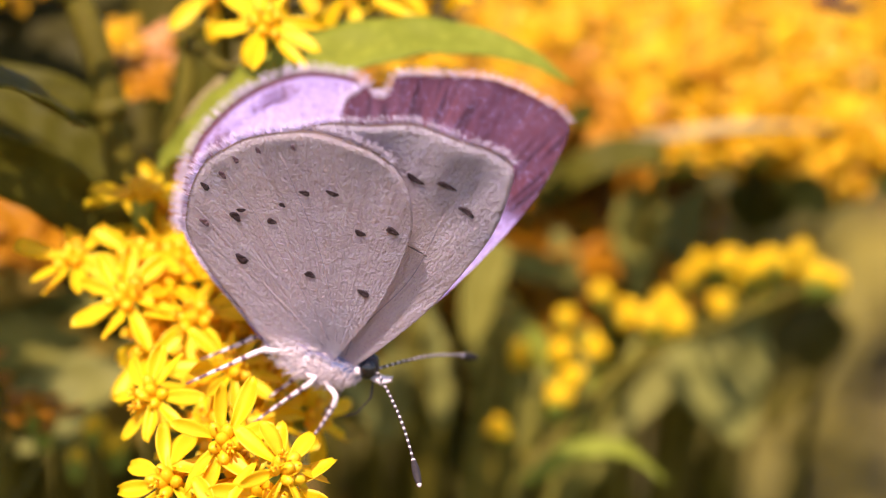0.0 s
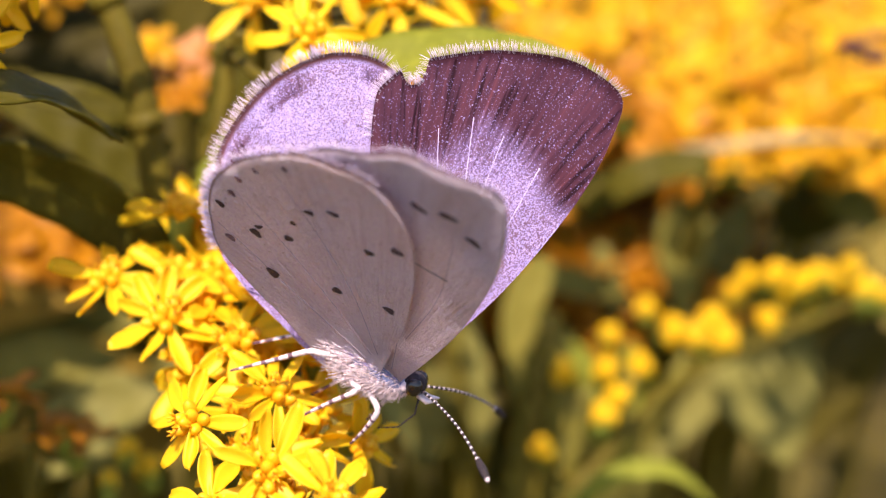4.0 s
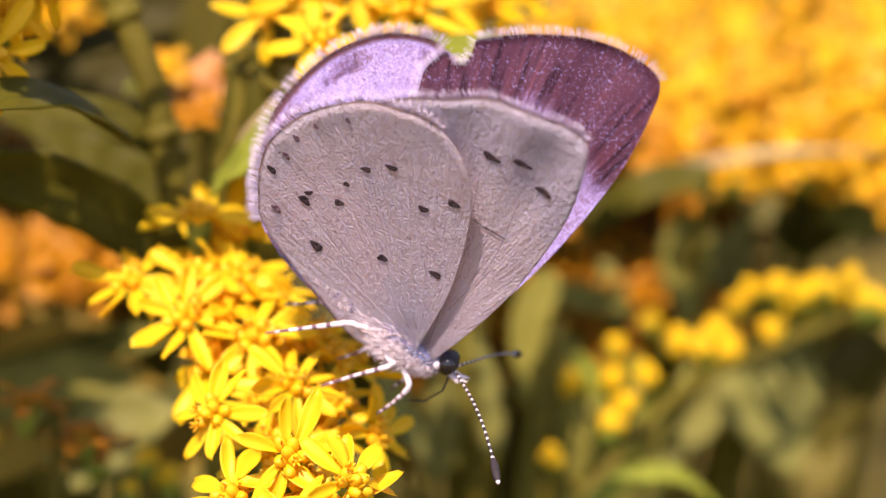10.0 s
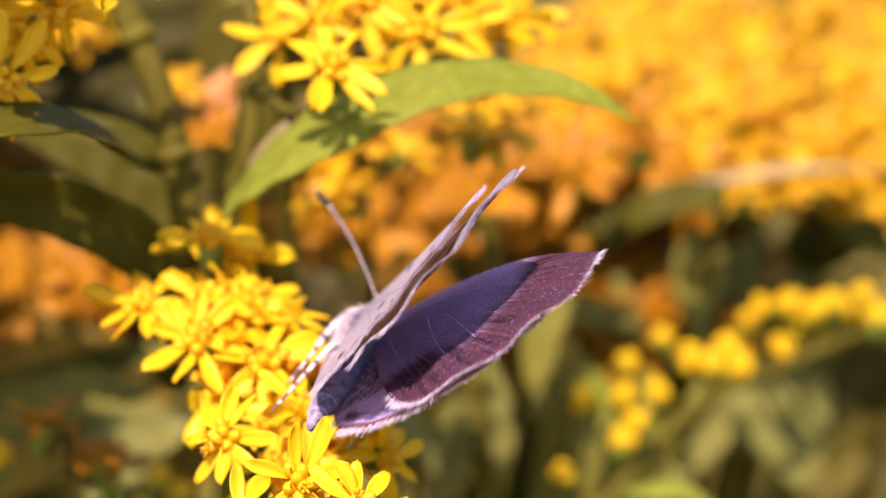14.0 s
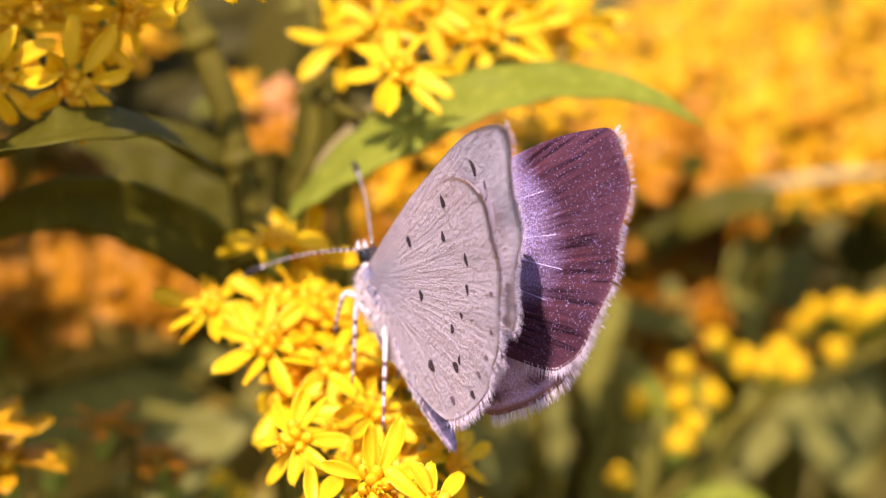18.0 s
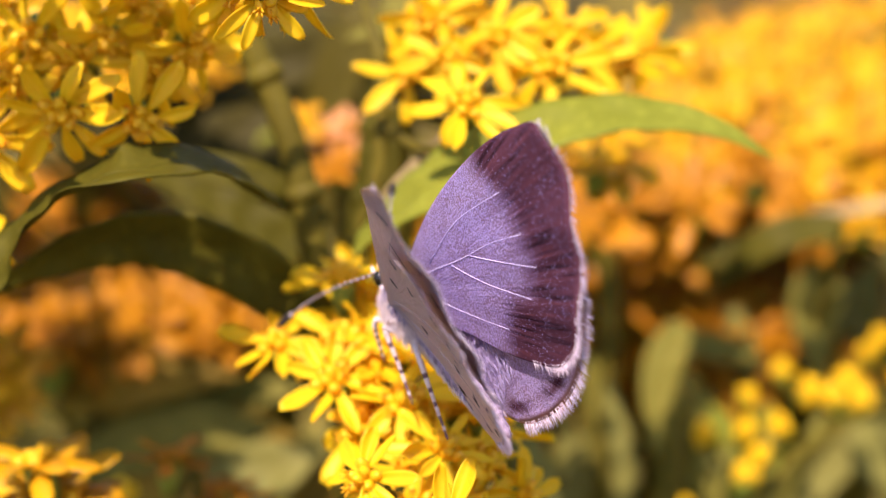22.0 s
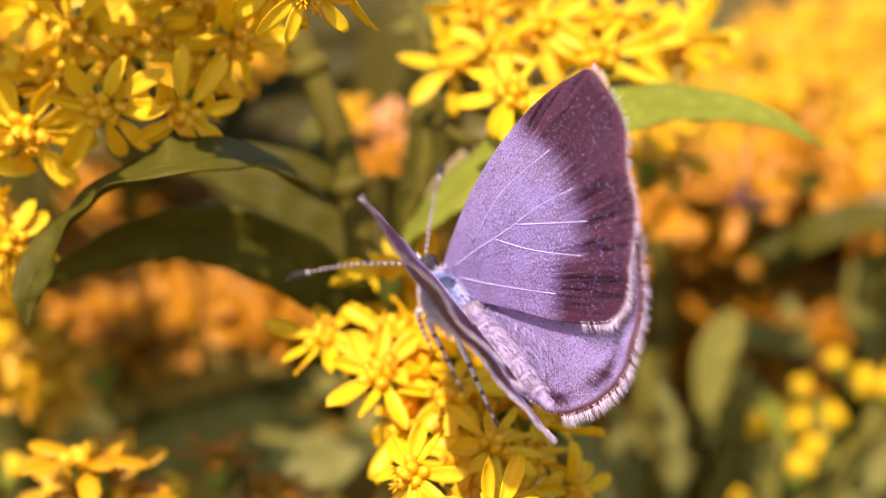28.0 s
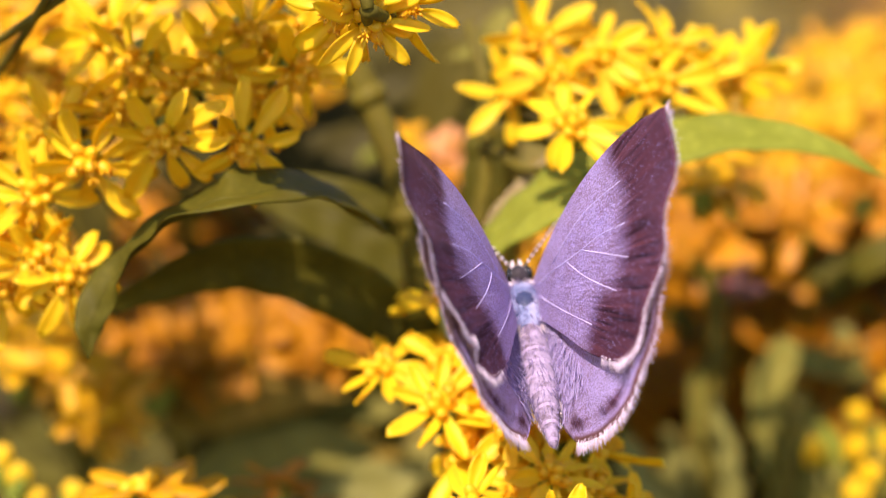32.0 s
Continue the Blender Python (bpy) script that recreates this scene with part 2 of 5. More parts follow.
def disc_mesh(seed, rays=True):
    """The middle of a head: a green cup below and round yellow florets on top."""
    rng, b = random.Random(seed), Build()
    b.ring_tube([(0, 0, -1.5 * MM), (0, 0, -1.1 * MM), (0, 0, -0.4 * MM), (0, 0, 0.05 * MM)], [0.16 * MM, 0.42 * MM, 0.52 * MM, 0.5 * MM], 10, 1)
    for k in range(7 + seed % 2):
        a, r = 2.4 * k + seed, 0.225 * MM * math.sqrt(k + 0.2)
        lean = Matrix.Rotation(0.9 * r / (0.6 * MM), 3, Vector((-math.sin(a), math.cos(a), 0)))
        b.ball((r * math.cos(a), r * math.sin(a), (0.32 - 0.04 * k + rng.uniform(-0.08, 0.12)) * MM), (0.27 * MM, 0.27 * MM, 0.42 * MM), lean, 7, 10, 0)
        if (k + seed) % 3 == 1:
            for j in range(5):
                t = j * 1.257 + seed
                tip = lean @ Vector((0.22 * math.cos(t), 0.22 * math.sin(t), 0.62))
                base = lean @ Vector((0.08 * math.cos(t), 0.08 * math.sin(t), 0.38))
                c = Vector((r * math.cos(a), r * math.sin(a), (0.32 - 0.04 * k) * MM))
                b.ring_tube([c + base * MM, c + (base + tip) * 0.5 * MM, c + tip * MM], [0.05 * MM, 0.06 * MM, 0.02 * MM], 5, 0)
        if k % 2:
            b.ring_tube([Vector((r * math.cos(a), r * math.sin(a), h * MM)) for h in (0.4, 0.75, 0.95)], [0.05 * MM, 0.05 * MM, 0.015 * MM], 5, 0)
    return b.mesh("flower_head", [FLORET, SEPAL])


DISCS = [disc_mesh(k) for k in range(3)]


def head(parent, inverse, place, facing, size, seed, count=9):
    """One flower head with its ray petals, as a part of a sprig."""
    rng = random.Random(seed)
    m = Matrix.Translation(place) @ Vector(facing).to_track_quat("Z", "Y").to_matrix().to_4x4() @ Matrix.Rotation(rng.uniform(0, 6.28), 4, "Z") @ Matrix.Scale(size, 4)
    disc = under("flower_head", DISCS[seed % 3], parent, inverse @ m)
    for k in range(count):
        a = 2 * math.pi * (k + rng.uniform(-0.28, 0.28)) / count
        p = Matrix.Rotation(a, 4, "Z") @ Matrix.Translation((0.40 * MM, 0, 0.04 * MM)) @ Matrix.Rotation(rng.uniform(-0.5, 0.35), 4, "Y") @ Matrix.Rotation(rng.uniform(-0.45, 0.45), 4, "X")
        under("petal", PETALS[rng.randrange(10)], disc, p)
    return disc


def whole_head(seed, ray, disc, rays=9, cup=SEPAL):
    """A head as one mesh, for plumes further off."""
    rng, b = random.Random(seed), Build()
    b.ring_tube([(0, 0, -1.5 * MM), (0, 0, -0.9 * MM), (0, 0, 0.05 * MM)], [0.16 * MM, 0.45 * MM, 0.5 * MM], 7, 2)
    for k in range(5):
        a, r = 2.4 * k, 0.24 * MM * math.sqrt(k)
        b.ball((r * math.cos(a), r * math.sin(a), 0.2 * MM), 0.28 * MM, None, 4, 6, 1)
    for k in range(rays):
        m = Matrix.Rotation(2 * math.pi * (k + rng.uniform(-0.3, 0.3)) / rays, 4, "Z") @ Matrix.Rotation(rng.uniform(-0.5, 0.35), 4, "Y")
        length = rng.uniform(1.5, 2.1)
        b.sheet([[m @ (Vector((x * length, y * s, 0.1 * s * s - 0.15 * x * x)) * MM) for s in (-1, 0, 1)] for x, y in ((0.15, 0.16), (0.5, 0.33), (0.85, 0.32), (1.0, 0.12))], 0, 0.03 * MM)
    return b.mesh("flower_head", [ray, disc, cup])


YELLOW_HEADS = [whole_head(k, GOLD, FLORET) for k in range(4)]
PINK_HEADS = [whole_head(k + 20, BLUSH, ORANGE, 8, SEPAL) for k in range(3)]
ORANGE_HEADS = [whole_head(k + 9, ORANGE, ORANGE, 8, SEPAL) for k in range(4)]


def bud_mesh(seed):
    rng, b = random.Random(seed), Build()
    b.ring_tube([Vector((0, 0, z)) * MM for z in (-1.3, -1.0, -0.4, 0.2)], [0.15 * MM, 0.42 * MM, 0.55 * MM, 0.5 * MM], 8, 1)
    for k in range(6):
        a, r = 2.4 * k, 0.2 * MM * math.sqrt(k)
        b.ball((r * math.cos(a), r * math.sin(a), (0.35 - 0.05 * k) * MM), (0.30 * MM, 0.30 * MM, 0.5 * MM), None, 5, 7, 0)
    return b.mesh("flower_bud", [BUD, SEPAL])


BUDS = [bud_mesh(k) for k in range(3)]


def plume(label, where, count, reach, heads, seed, size=1.0, lean=(0.1, 1.0, 0.3), side=0.2):
    """A goldenrod plume round a plan point: heads in a loose cloud on a branching stem."""
    rng = random.Random(seed)
    u, v, w = where
    pts = []
    for k in range(count):
        a, r = rng.uniform(0, 6.28), reach * math.sqrt(rng.random())
        pts.append((u + r * math.cos(a), v + r * math.sin(a) * 0.8, w + (0.8 * math.sin(a) * r + rng.uniform(-0.3, 0.3) * reach)))
    spine = [(u + 0.3 * reach * lean[0], v + reach * lean[1], w + lean[2] * reach), (u, v, w + 0.3 * reach), (u + 0.6 * side, v - 1.2 * reach, w + reach + 0.8), (u + 3 * side, v - 2, w + 7), (u + 6 * side, v - 7, w + 12)]
    return sprig("goldenrod_plume", label, spine, pts, seed, size, (-0.2, 0.6, -0.75), 0.6, None, "goldenrod plumes", 0.28, heads)


def stalk(b, a, c, r0, r1, sag=0.15, slot=0):
    a, c = Vector(a), Vector(c)
    mid = (a + c) / 2 + Vector((0, 0, -sag * (c - a).length))
    pts = spline([a, mid, c], 4)
    b.ring_tube(pts, [r0 + (r1 - r0) * k / (len(pts) - 1) for k in range(len(pts))], 6, slot)


def sprig(name, label, spine, heads, seed, size=1.0, facing=(-0.25, 0.55, -0.8), spread=0.5, stem_mat=None, group="", thick=0.65, simple=None):
    """A flowering branch: a main stem passing plan points down to the ground, and heads at plan points on stalks."""
    rng = random.Random(seed)
    pts = spline([plan(*p) for p in spine], 6)
    root = Vector((pts[-1].x, pts[-1].y, 0))
    base = Matrix.Translation(root)
    inv = base.inverted()
    ob = thing(name, base, label, "plant", group)
    b = Build()
    full = pts + [pts[-1].lerp(root, t) for t in (0.3, 0.65, 1.0)]
    b.ring_tube([p - root for p in full], [thick * (0.4 + 0.6 * min(1, 1.2 * k / len(full))) * MM for k in range(len(full))], 8)
    for p in heads:
        q = plan(*p[:3])
        near = min(pts, key=lambda s: (s - q).length + max(0, s.z - q.z) * 0.5)
        f = (way(*facing) + spread * Vector((rng.uniform(-1, 1), rng.uniform(-1, 1), rng.uniform(-0.6, 1)))).normalized()
        if len(p) == 6:
            f = (way(*p[3:]) + 0.08 * Vector((rng.uniform(-1, 1), rng.uniform(-1, 1), rng.uniform(-1, 1)))).normalized()
        stalk(b, near - root, q - f * 1.4 * MM * size - root, 0.3 * MM, 0.18 * MM)
        if simple:
            m = inv @ Matrix.Translation(q) @ f.to_track_quat("Z", "Y").to_matrix().to_4x4() @ Matrix.Rotation(rng.uniform(0, 6.28), 4, "Z") @ Matrix.Scale(size * rng.uniform(0.85, 1.15), 4)
            under("flower_head", simple[rng.randrange(len(simple))], ob, m)
            continue
        head(ob, inv, q, f, size * rng.uniform(0.92, 1.1), rng.randrange(10000), rng.choice((7, 8, 9, 10)))
    under("stem", b.mesh("stem", stem_mat or STEM), ob, None, "")
    return ob


def leaf(name, label, line, width, mat, up=(0, 0.45, -0.9), fold=0.25, teeth=0.0):
    """A long pointed leaf along plan points, with a midrib, a fold and a thin body."""
    pts = spline([plan(*p) for p in line], 10)
    n, b, grid = len(pts), Build(), []
    for k, p in enumerate(pts):
        t = k / (n - 1)
        d = (pts[min(k + 1, n - 1)] - pts[max(k - 1, 0)]).normalized()
        side = d.cross(way(*up)).normalized()
        lift = side.cross(d)
        w = width * MM * max(0.03, math.sin(math.pi * min(1, 0.08 + 0.92 * t) ** 0.8) ** 0.85) * 0.5
        row = []
        for j in range(9):
            s = j / 4 - 1
            edge = 1 + (teeth * (k % 2) if abs(s) == 1 else 0)
            row.append(p + side * w * s * edge + lift * w * (fold * abs(s) + 0.05 * math.sin(k * 0.9 + 3 * abs(s))))
        grid.append(row)
    base = Matrix.Translation(pts[0])
    ob = thing(name, base, label, "leaf")
    grid = [[q - pts[0] for q in row] for row in grid]
    b.sheet(grid, 0, 0.12 * MM, (pts[1] - pts[0]).cross(way(*up)).cross(pts[1] - pts[0]).normalized())
    under("blade", b.mesh("blade", mat), ob)
    r = Build()
    r.ring_tube([row[4] for row in grid], [0.16 * MM * (1 - 0.8 * k / n) for k in range(n)], 6)
    under("midrib", r.mesh("midrib", mat), ob)
    return ob


# ---- ground ----
def ground():
    b = Build()
    n = 24
    grid = []
    for i in range(2 * n + 1):
        row = []
        for j in range(2 * n + 1):
            x, y = ((k - n) / n for k in (i, j))
            x, y = (math.copysign(abs(c) ** 3 * 300, c) for c in (x, y))
            h = 0.03 * noise.noise(Vector((x * 3, y * 3, 0))) if max(abs(x), abs(y)) < 20 else 0
            row.append((x, y, h - 0.02))
        grid.append(row)
    b.sheet(grid)
    tagged(new("ground", b.mesh("ground", SOIL)), "dark bare soil with moss and dry litter", "ground", kind="structure")


ground()
# ---- flowers in focus ----
sprig("goldenrod_sprig", "yellow goldenrod flower spray that carries the butterfly", [(-0.10, -0.82, 1.10), (-0.18, -0.99, 0.70), (-0.27, -1.26, 0.40), (-0.32, -1.60, 0.40), (-0.29, -2.65, 0.80), (-0.22, -5.43, 2.00)],
      [(-1.00, -0.56, 0.75, -0.25, 0.75, -0.6), (-0.74, -0.71, 0.45, -0.2, 0.6, -0.75), (-0.60, -1.07, -0.10, -0.45, 0.25, -0.85), (-0.28, -1.20, -0.60, 0.0, 0.35, -0.9), (-0.50, -1.38, -0.45, -0.35, 0.3, -0.85), (-0.05, -1.29, -0.75, 0.55, 0.45, -0.65), (-0.44, -0.79, 0.35, -0.2, 0.7, -0.6), (-0.27, -0.98, 0.10, 0.2, 0.7, -0.6), (-0.09, -1.06, 0.30, 0.5, 0.5, -0.5),
       (-0.70, -0.54, 0.70, -0.1, 0.85, -0.5), (-0.52, -0.53, 0.70, 0.1, 0.85, -0.45), (-0.39, -0.61, 0.80, 0.2, 0.8, -0.4), (-0.19, -0.82, 0.60, 0.3, 0.75, -0.45), (-0.28, -1.48, -0.80, 0.0, 0.6, -0.8), (-0.08, -0.90, 0.50, 0.5, 0.7, -0.3), (-0.58, -0.64, 0.60, 0.0, 0.8, -0.5), (0.07, -1.20, 0.30, 0.7, 0.2, -0.5), (-0.62, -0.90, 0.45, -0.4, 0.6, -0.7), (-0.40, -1.08, 0.30, -0.1, 0.7, -0.7), (-0.14, -1.22, 0.20, 0.2, 0.6, -0.7), (-0.38, -1.25, 0.10, -0.2, 0.5, -0.8), (-0.21, -1.34, -0.50, 0.2, 0.4, -0.9), (-0.55, -0.84, 0.60, -0.1, 0.8, -0.5), (-0.30, -0.86, 0.55, 0.1, 0.8, -0.5), (-0.10, -1.40, -0.70, 0.3, 0.4, -0.8)], 11, 1.08)
sprig("goldenrod_sprig", "yellow goldenrod flower spray above a green leaf", [(-0.62, 1.05, 1.80), (-0.54, 0.72, 1.70), (-0.56, 0.20, 1.70), (-0.68, -0.24, 1.80), (-0.57, -0.65, 1.80), (-0.29, -1.90, 2.00)],
      [(-0.15, 0.50, 0.70), (0.25, 0.69, 1.20), (-0.23, 0.74, 1.20), (-0.40, 0.70, 1.40), (-0.02, 0.84, 1.30), (0.41, 0.79, 1.50), (0.11, 0.81, 1.40), (0.64, 0.78, 1.70), (-0.29, 0.93, 1.30), (0.30, 0.89, 1.40), (0.53, 0.65, 1.80), (0.79, 0.85, 1.90)], 12, 1.12, (-0.2, 0.1, -0.9))
sprig("goldenrod_sprig", "shaded goldenrod spray close to the camera", [(-0.92, 1.51, 0.60), (-1.61, 0.82, 0.80), (-2.20, 0.52, 0.80), (-2.62, 0.10, 0.90), (-3.04, -0.85, 1.10)],
      [(-1.88, 0.45, 0.20, -0.05, -0.45, -0.85), (-1.56, 0.43, 0.20, 0.2, -0.55, -0.8), (-2.23, 0.36, 0.30, 0.1, -0.35, -0.9), (-2.47, 0.22, 0.40), (-2.34, -0.13, 0.40, 0.2, 0.1, -0.95), (-2.57, 0.02, 0.50), (-2.03, 0.79, 0.40, -0.1, -0.6, -0.7), (-1.71, 0.79, 0.45, 0.1, -0.7, -0.6), (-1.35, 0.74, 0.45, 0.4, -0.6, -0.7), (-1.85, 0.70, 0.45), (-1.56, 0.92, 0.50), (-2.48, -0.05, 0.40), (-2.14, 0.60, 0.50), (-2.39, 0.51, 0.50), (-1.50, 0.66, 0.50), (-2.18, 0.90, 0.60), (-1.27, 0.95, 0.55), (-2.65, -0.17, 0.50)], 14, 1.15, (0.1, -0.35, -0.85), 0.45)
sprig("goldenrod_sprig", "sunlit yellow goldenrod heads hanging down", [(-0.98, 0.91, -0.60), (-1.09, 1.23, -0.50), (-2.02, 1.79, -0.20), (-4.39, 2.18, 0.60), (-7.15, 1.79, 1.00)], [(-0.98, 0.89, -0.40), (-1.08, 0.95, -0.40), (-0.86, 0.95, -0.30)], 15, 1.15, (0, -0.5, -0.8), 0.25)
# unseen plumes, added above the view to cast shade on the near spray
for k, (p, n) in enumerate((((-2.01, 1.44, -0.70), 5), ((-2.32, 1.37, -0.60), 2), ((-1.59, 1.48, -0.80), 5))):
    plume("unseen goldenrod plume added to shade the near spray", p, n, 0.5, YELLOW_HEADS, 300 + k, 1.1, (0, 0.6, 0), -1.0 - 0.4 * k)
leaf("leaf", "long bright green toothed leaf below yellow flowers", [(-0.66, -0.13, 1.35), (-0.47, 0.04, 1.15), (-0.21, 0.21, 1.00), (0.13, 0.38, 0.97), (0.54, 0.47, 0.97), (0.95, 0.42, 0.97), (1.25, 0.27, 0.97)], 3.3, LEAF, (0.1, 0.7, -0.7), 0.10, 0.03)
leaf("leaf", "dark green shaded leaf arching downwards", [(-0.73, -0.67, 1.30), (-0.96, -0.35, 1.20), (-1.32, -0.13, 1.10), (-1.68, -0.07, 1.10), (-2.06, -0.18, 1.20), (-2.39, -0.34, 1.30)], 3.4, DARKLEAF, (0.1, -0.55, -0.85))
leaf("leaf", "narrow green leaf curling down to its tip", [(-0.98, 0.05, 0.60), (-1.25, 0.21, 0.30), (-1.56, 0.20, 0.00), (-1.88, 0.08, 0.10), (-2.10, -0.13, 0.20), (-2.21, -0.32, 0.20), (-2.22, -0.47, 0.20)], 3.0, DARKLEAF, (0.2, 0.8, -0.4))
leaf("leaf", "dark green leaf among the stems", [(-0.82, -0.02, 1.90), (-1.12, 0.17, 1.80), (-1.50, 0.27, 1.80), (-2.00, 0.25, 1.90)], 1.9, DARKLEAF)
leaf("leaf", "small brown-tipped leaf beside the stem", [(-0.55, 0.03, 1.40), (-0.42, 0.19, 1.40), (-0.24, 0.41, 1.50)], 0.9, DRY)
leaf("leaf", "small green leaf at the fork of the stems", [(-0.82, -0.27, 1.90), (-0.94, -0.02, 2.00), (-0.98, 0.32, 2.20)], 0.7, PALELEAF)
sprig("goldenrod_sprig", "shaded yellow goldenrod head beside the spray", [(-0.73, -0.23, 1.20), (-0.72, -0.36, 1.30), (-0.66, -0.94, 1.50), (-0.58, -2.35, 2.00)], [(-0.71, -0.28, 1.00), (-0.59, -0.37, 1.20)], 17, 1.2, (0, 0.9, -0.4), 0.2)


def bare_stem(label, line, radius, mat):
    pts = spline([plan(*p) for p in line], 6)
    root = Vector((pts[-1].x, pts[-1].y, 0))
    ob = thing("plant_stem", Matrix.Translation(root), label, "stem", "bare stems")
    b = Build()
    pts = pts + [pts[-1].lerp(root, t) for t in (0.4, 1.0)]
    rng = random.Random(len(pts))
    b.ring_tube([p - root for p in pts], [radius * rng.uniform(0.92, 1.08) * MM for _ in pts], 9)
    under("stem", b.mesh("stem", mat), ob)
    for k in range(3, len(pts) - 4, 5):
        b = Build()
        d = (pts[k + 1] - pts[k - 1]).normalized()
        b.ring_tube([pts[k] - root + d * t * MM for t in (-0.5, -0.2, 0.2, 0.5)], [radius * r * MM for r in (1.02, 1.3, 1.25, 1.02)], 9)
        under("leaf_node", b.mesh("leaf_node", mat), ob)


bare_stem("olive-brown goldenrod stem, leaning", [(-1.25, 1.04, 1.70), (-0.97, 0.36, 1.70), (-0.83, -0.30, 1.80), (-0.59, -0.76, 1.80), (-0.34, -1.90, 2.00)], 0.75, STEM)
bare_stem("dark green goldenrod stem behind the spray", [(-0.49, 1.04, 3.00), (-0.59, 0.62, 3.00), (-0.64, 0.22, 3.00), (-0.66, -0.50, 3.10), (-0.55, -1.90, 3.40)], 0.6, DARKLEAF)
bare_stem("green stem standing out of focus", [(0.67, 0.52, 4.60), (0.81, -0.40, 4.80), (0.79, -1.63, 5.00), (0.98, -3.51, 5.60)], 0.6, STEM)
bare_stem("green stem standing out of focus", [(1.22, -0.88, 4.00), (1.14, -1.53, 4.00), (1.12, -3.99, 4.60)], 0.5, STEM)
for a, b_, c, r in (((1.30, -0.98, 4.00), (1.25, -1.49, 4.00), (1.19, -2.46, 4.40), 0.4), ((1.09, -0.86, 4.40), (1.11, -1.46, 4.40), (1.03, -2.51, 4.80), 0.45), ((1.42, -1.29, 3.90), (1.34, -1.68, 3.90), (1.25, -2.43, 4.20), 0.5), ((1.70, -1.24, 4.10), (1.62, -1.63, 4.10), (1.42, -2.44, 4.30), 0.3), ((2.03, -1.13, 4.30), (1.89, -1.46, 4.30), (1.56, -2.49, 4.60), 0.35)):
    bare_stem("pale green stem standing below the buds", [a, b_, c], r, PALELEAF)

# ---- bud spray ----
sprig("goldenrod_bud_spray", "arching goldenrod spray with round yellow buds", [(3.18, -0.82, 4.73), (2.59, -1.05, 4.51), (2.06, -1.26, 4.29), (1.57, -1.61, 3.85), (1.24, -2.20, 3.74), (1.16, -4.12, 4.40)],
      [(1.83, -0.91, 4.56), (1.58, -1.04, 4.29), (1.97, -1.02, 4.40), (2.12, -1.05, 4.40), (2.27, -1.07, 4.40), (2.57, -0.97, 4.62), (1.51, -1.20, 3.85), (1.76, -1.21, 4.18), (1.57, -1.34, 3.74), (1.49, -1.46, 3.74), (2.46, -0.72, 4.73), (2.62, -0.71, 4.73), (2.77, -0.75, 4.73), (2.89, -0.70, 4.73), (3.08, -0.65, 4.73), (3.16, -0.79, 4.73), (3.28, -0.82, 4.73), (1.30, -1.23, 3.96), (1.16, -1.64, 3.74), (2.69, -0.82, 4.84), (2.84, -0.84, 4.84), (3.02, -0.76, 4.95), (2.41, -0.82, 4.84), (2.22, -0.96, 4.51)], 21, 1.3, (-0.1, 0.55, -0.75), 0.3, None, "", 0.5, BUDS)
leaf("leaf", "bright green narrow leaf below the buds", [(1.27, -1.90, 3.40), (1.55, -1.72, 3.40), (1.83, -1.71, 3.40), (2.10, -1.91, 3.50)], 1.2, LEAF)

# ---- background plumes ----
PLUMES = [
    ((1.54, 0.77, 5.60), 22, 0.34, 0), ((1.90, 0.67, 5.58), 31, 0.49, 0), ((2.31, 0.72, 5.63), 31, 0.52, 0), ((2.73, 0.61, 5.49), 36, 0.55, 0), ((3.23, 0.73, 5.63), 36, 0.58, 0), ((3.58, 0.51, 5.36), 36, 0.58, 0), ((2.47, 0.35, 5.18), 27, 0.45, 0),
    ((2.93, 0.36, 5.18), 27, 0.45, 0), ((3.52, 0.13, 4.89), 27, 0.43, 0), ((1.97, 0.32, 5.16), 18, 0.51, 1), ((4.04, 0.75, 5.63), 31, 0.58, 0), ((3.49, 0.89, 5.81), 31, 0.64, 0), ((2.08, 0.94, 5.90), 31, 0.57, 0), ((2.79, 0.96, 5.90), 31, 0.64, 0),
]
PLUMES_MID = [
    ((1.25, 0.18, 5.60), 14, 0.38, 1), ((1.22, 0.28, 5.00), 7, 0.2, 0), ((0.53, 0.34, 2.40), 2, 0.12, 0), ((0.02, 0.04, 5.00), 14, 0.61, 1), ((-0.26, -0.06, 4.70), 9, 0.41, 1), ((0.34, 0.12, 5.30), 12, 0.54, 1), ((-0.01, 0.08, 2.80), 4, 0.3, 0), ((2.30, -0.45, 6.50), 14, 0.43, 1), ((1.39, -0.21, 8.10), 16, 0.81, 1),
    ((1.40, -1.30, 8.70), 9, 0.35, 1), ((0.71, -0.91, 7.80), 12, 0.47, 1), ((0.59, -1.78, 7.80), 8, 0.34, 1), ((2.16, -2.03, 7.80), 9, 0.41, 1), ((-1.14, 0.60, 7.80), 4, 0.30, 1),
]
PLUMES_LEFT = [
    ((-2.02, -0.39, 6.50), 16, 0.68, 1), ((-2.36, -0.54, 6.50), 12, 0.58, 1), ((-1.61, -0.63, 7.10), 11, 0.39, 1), ((-2.56, -0.18, 6.20), 15, 0.58, 1), ((-1.88, -0.34, 6.50), 15, 0.58, 1), ((-1.44, -0.51, 6.80), 11, 0.49, 1), ((-3.08, -0.43, 3.40), 9, 0.35, 0), ((-2.59, -0.85, 3.30), 6, 0.17, 0), ((-3.54, -0.17, 5.60), 11, 0.49, 1), ((-3.02, -0.68, 5.60), 5, 0.19, 1),
]
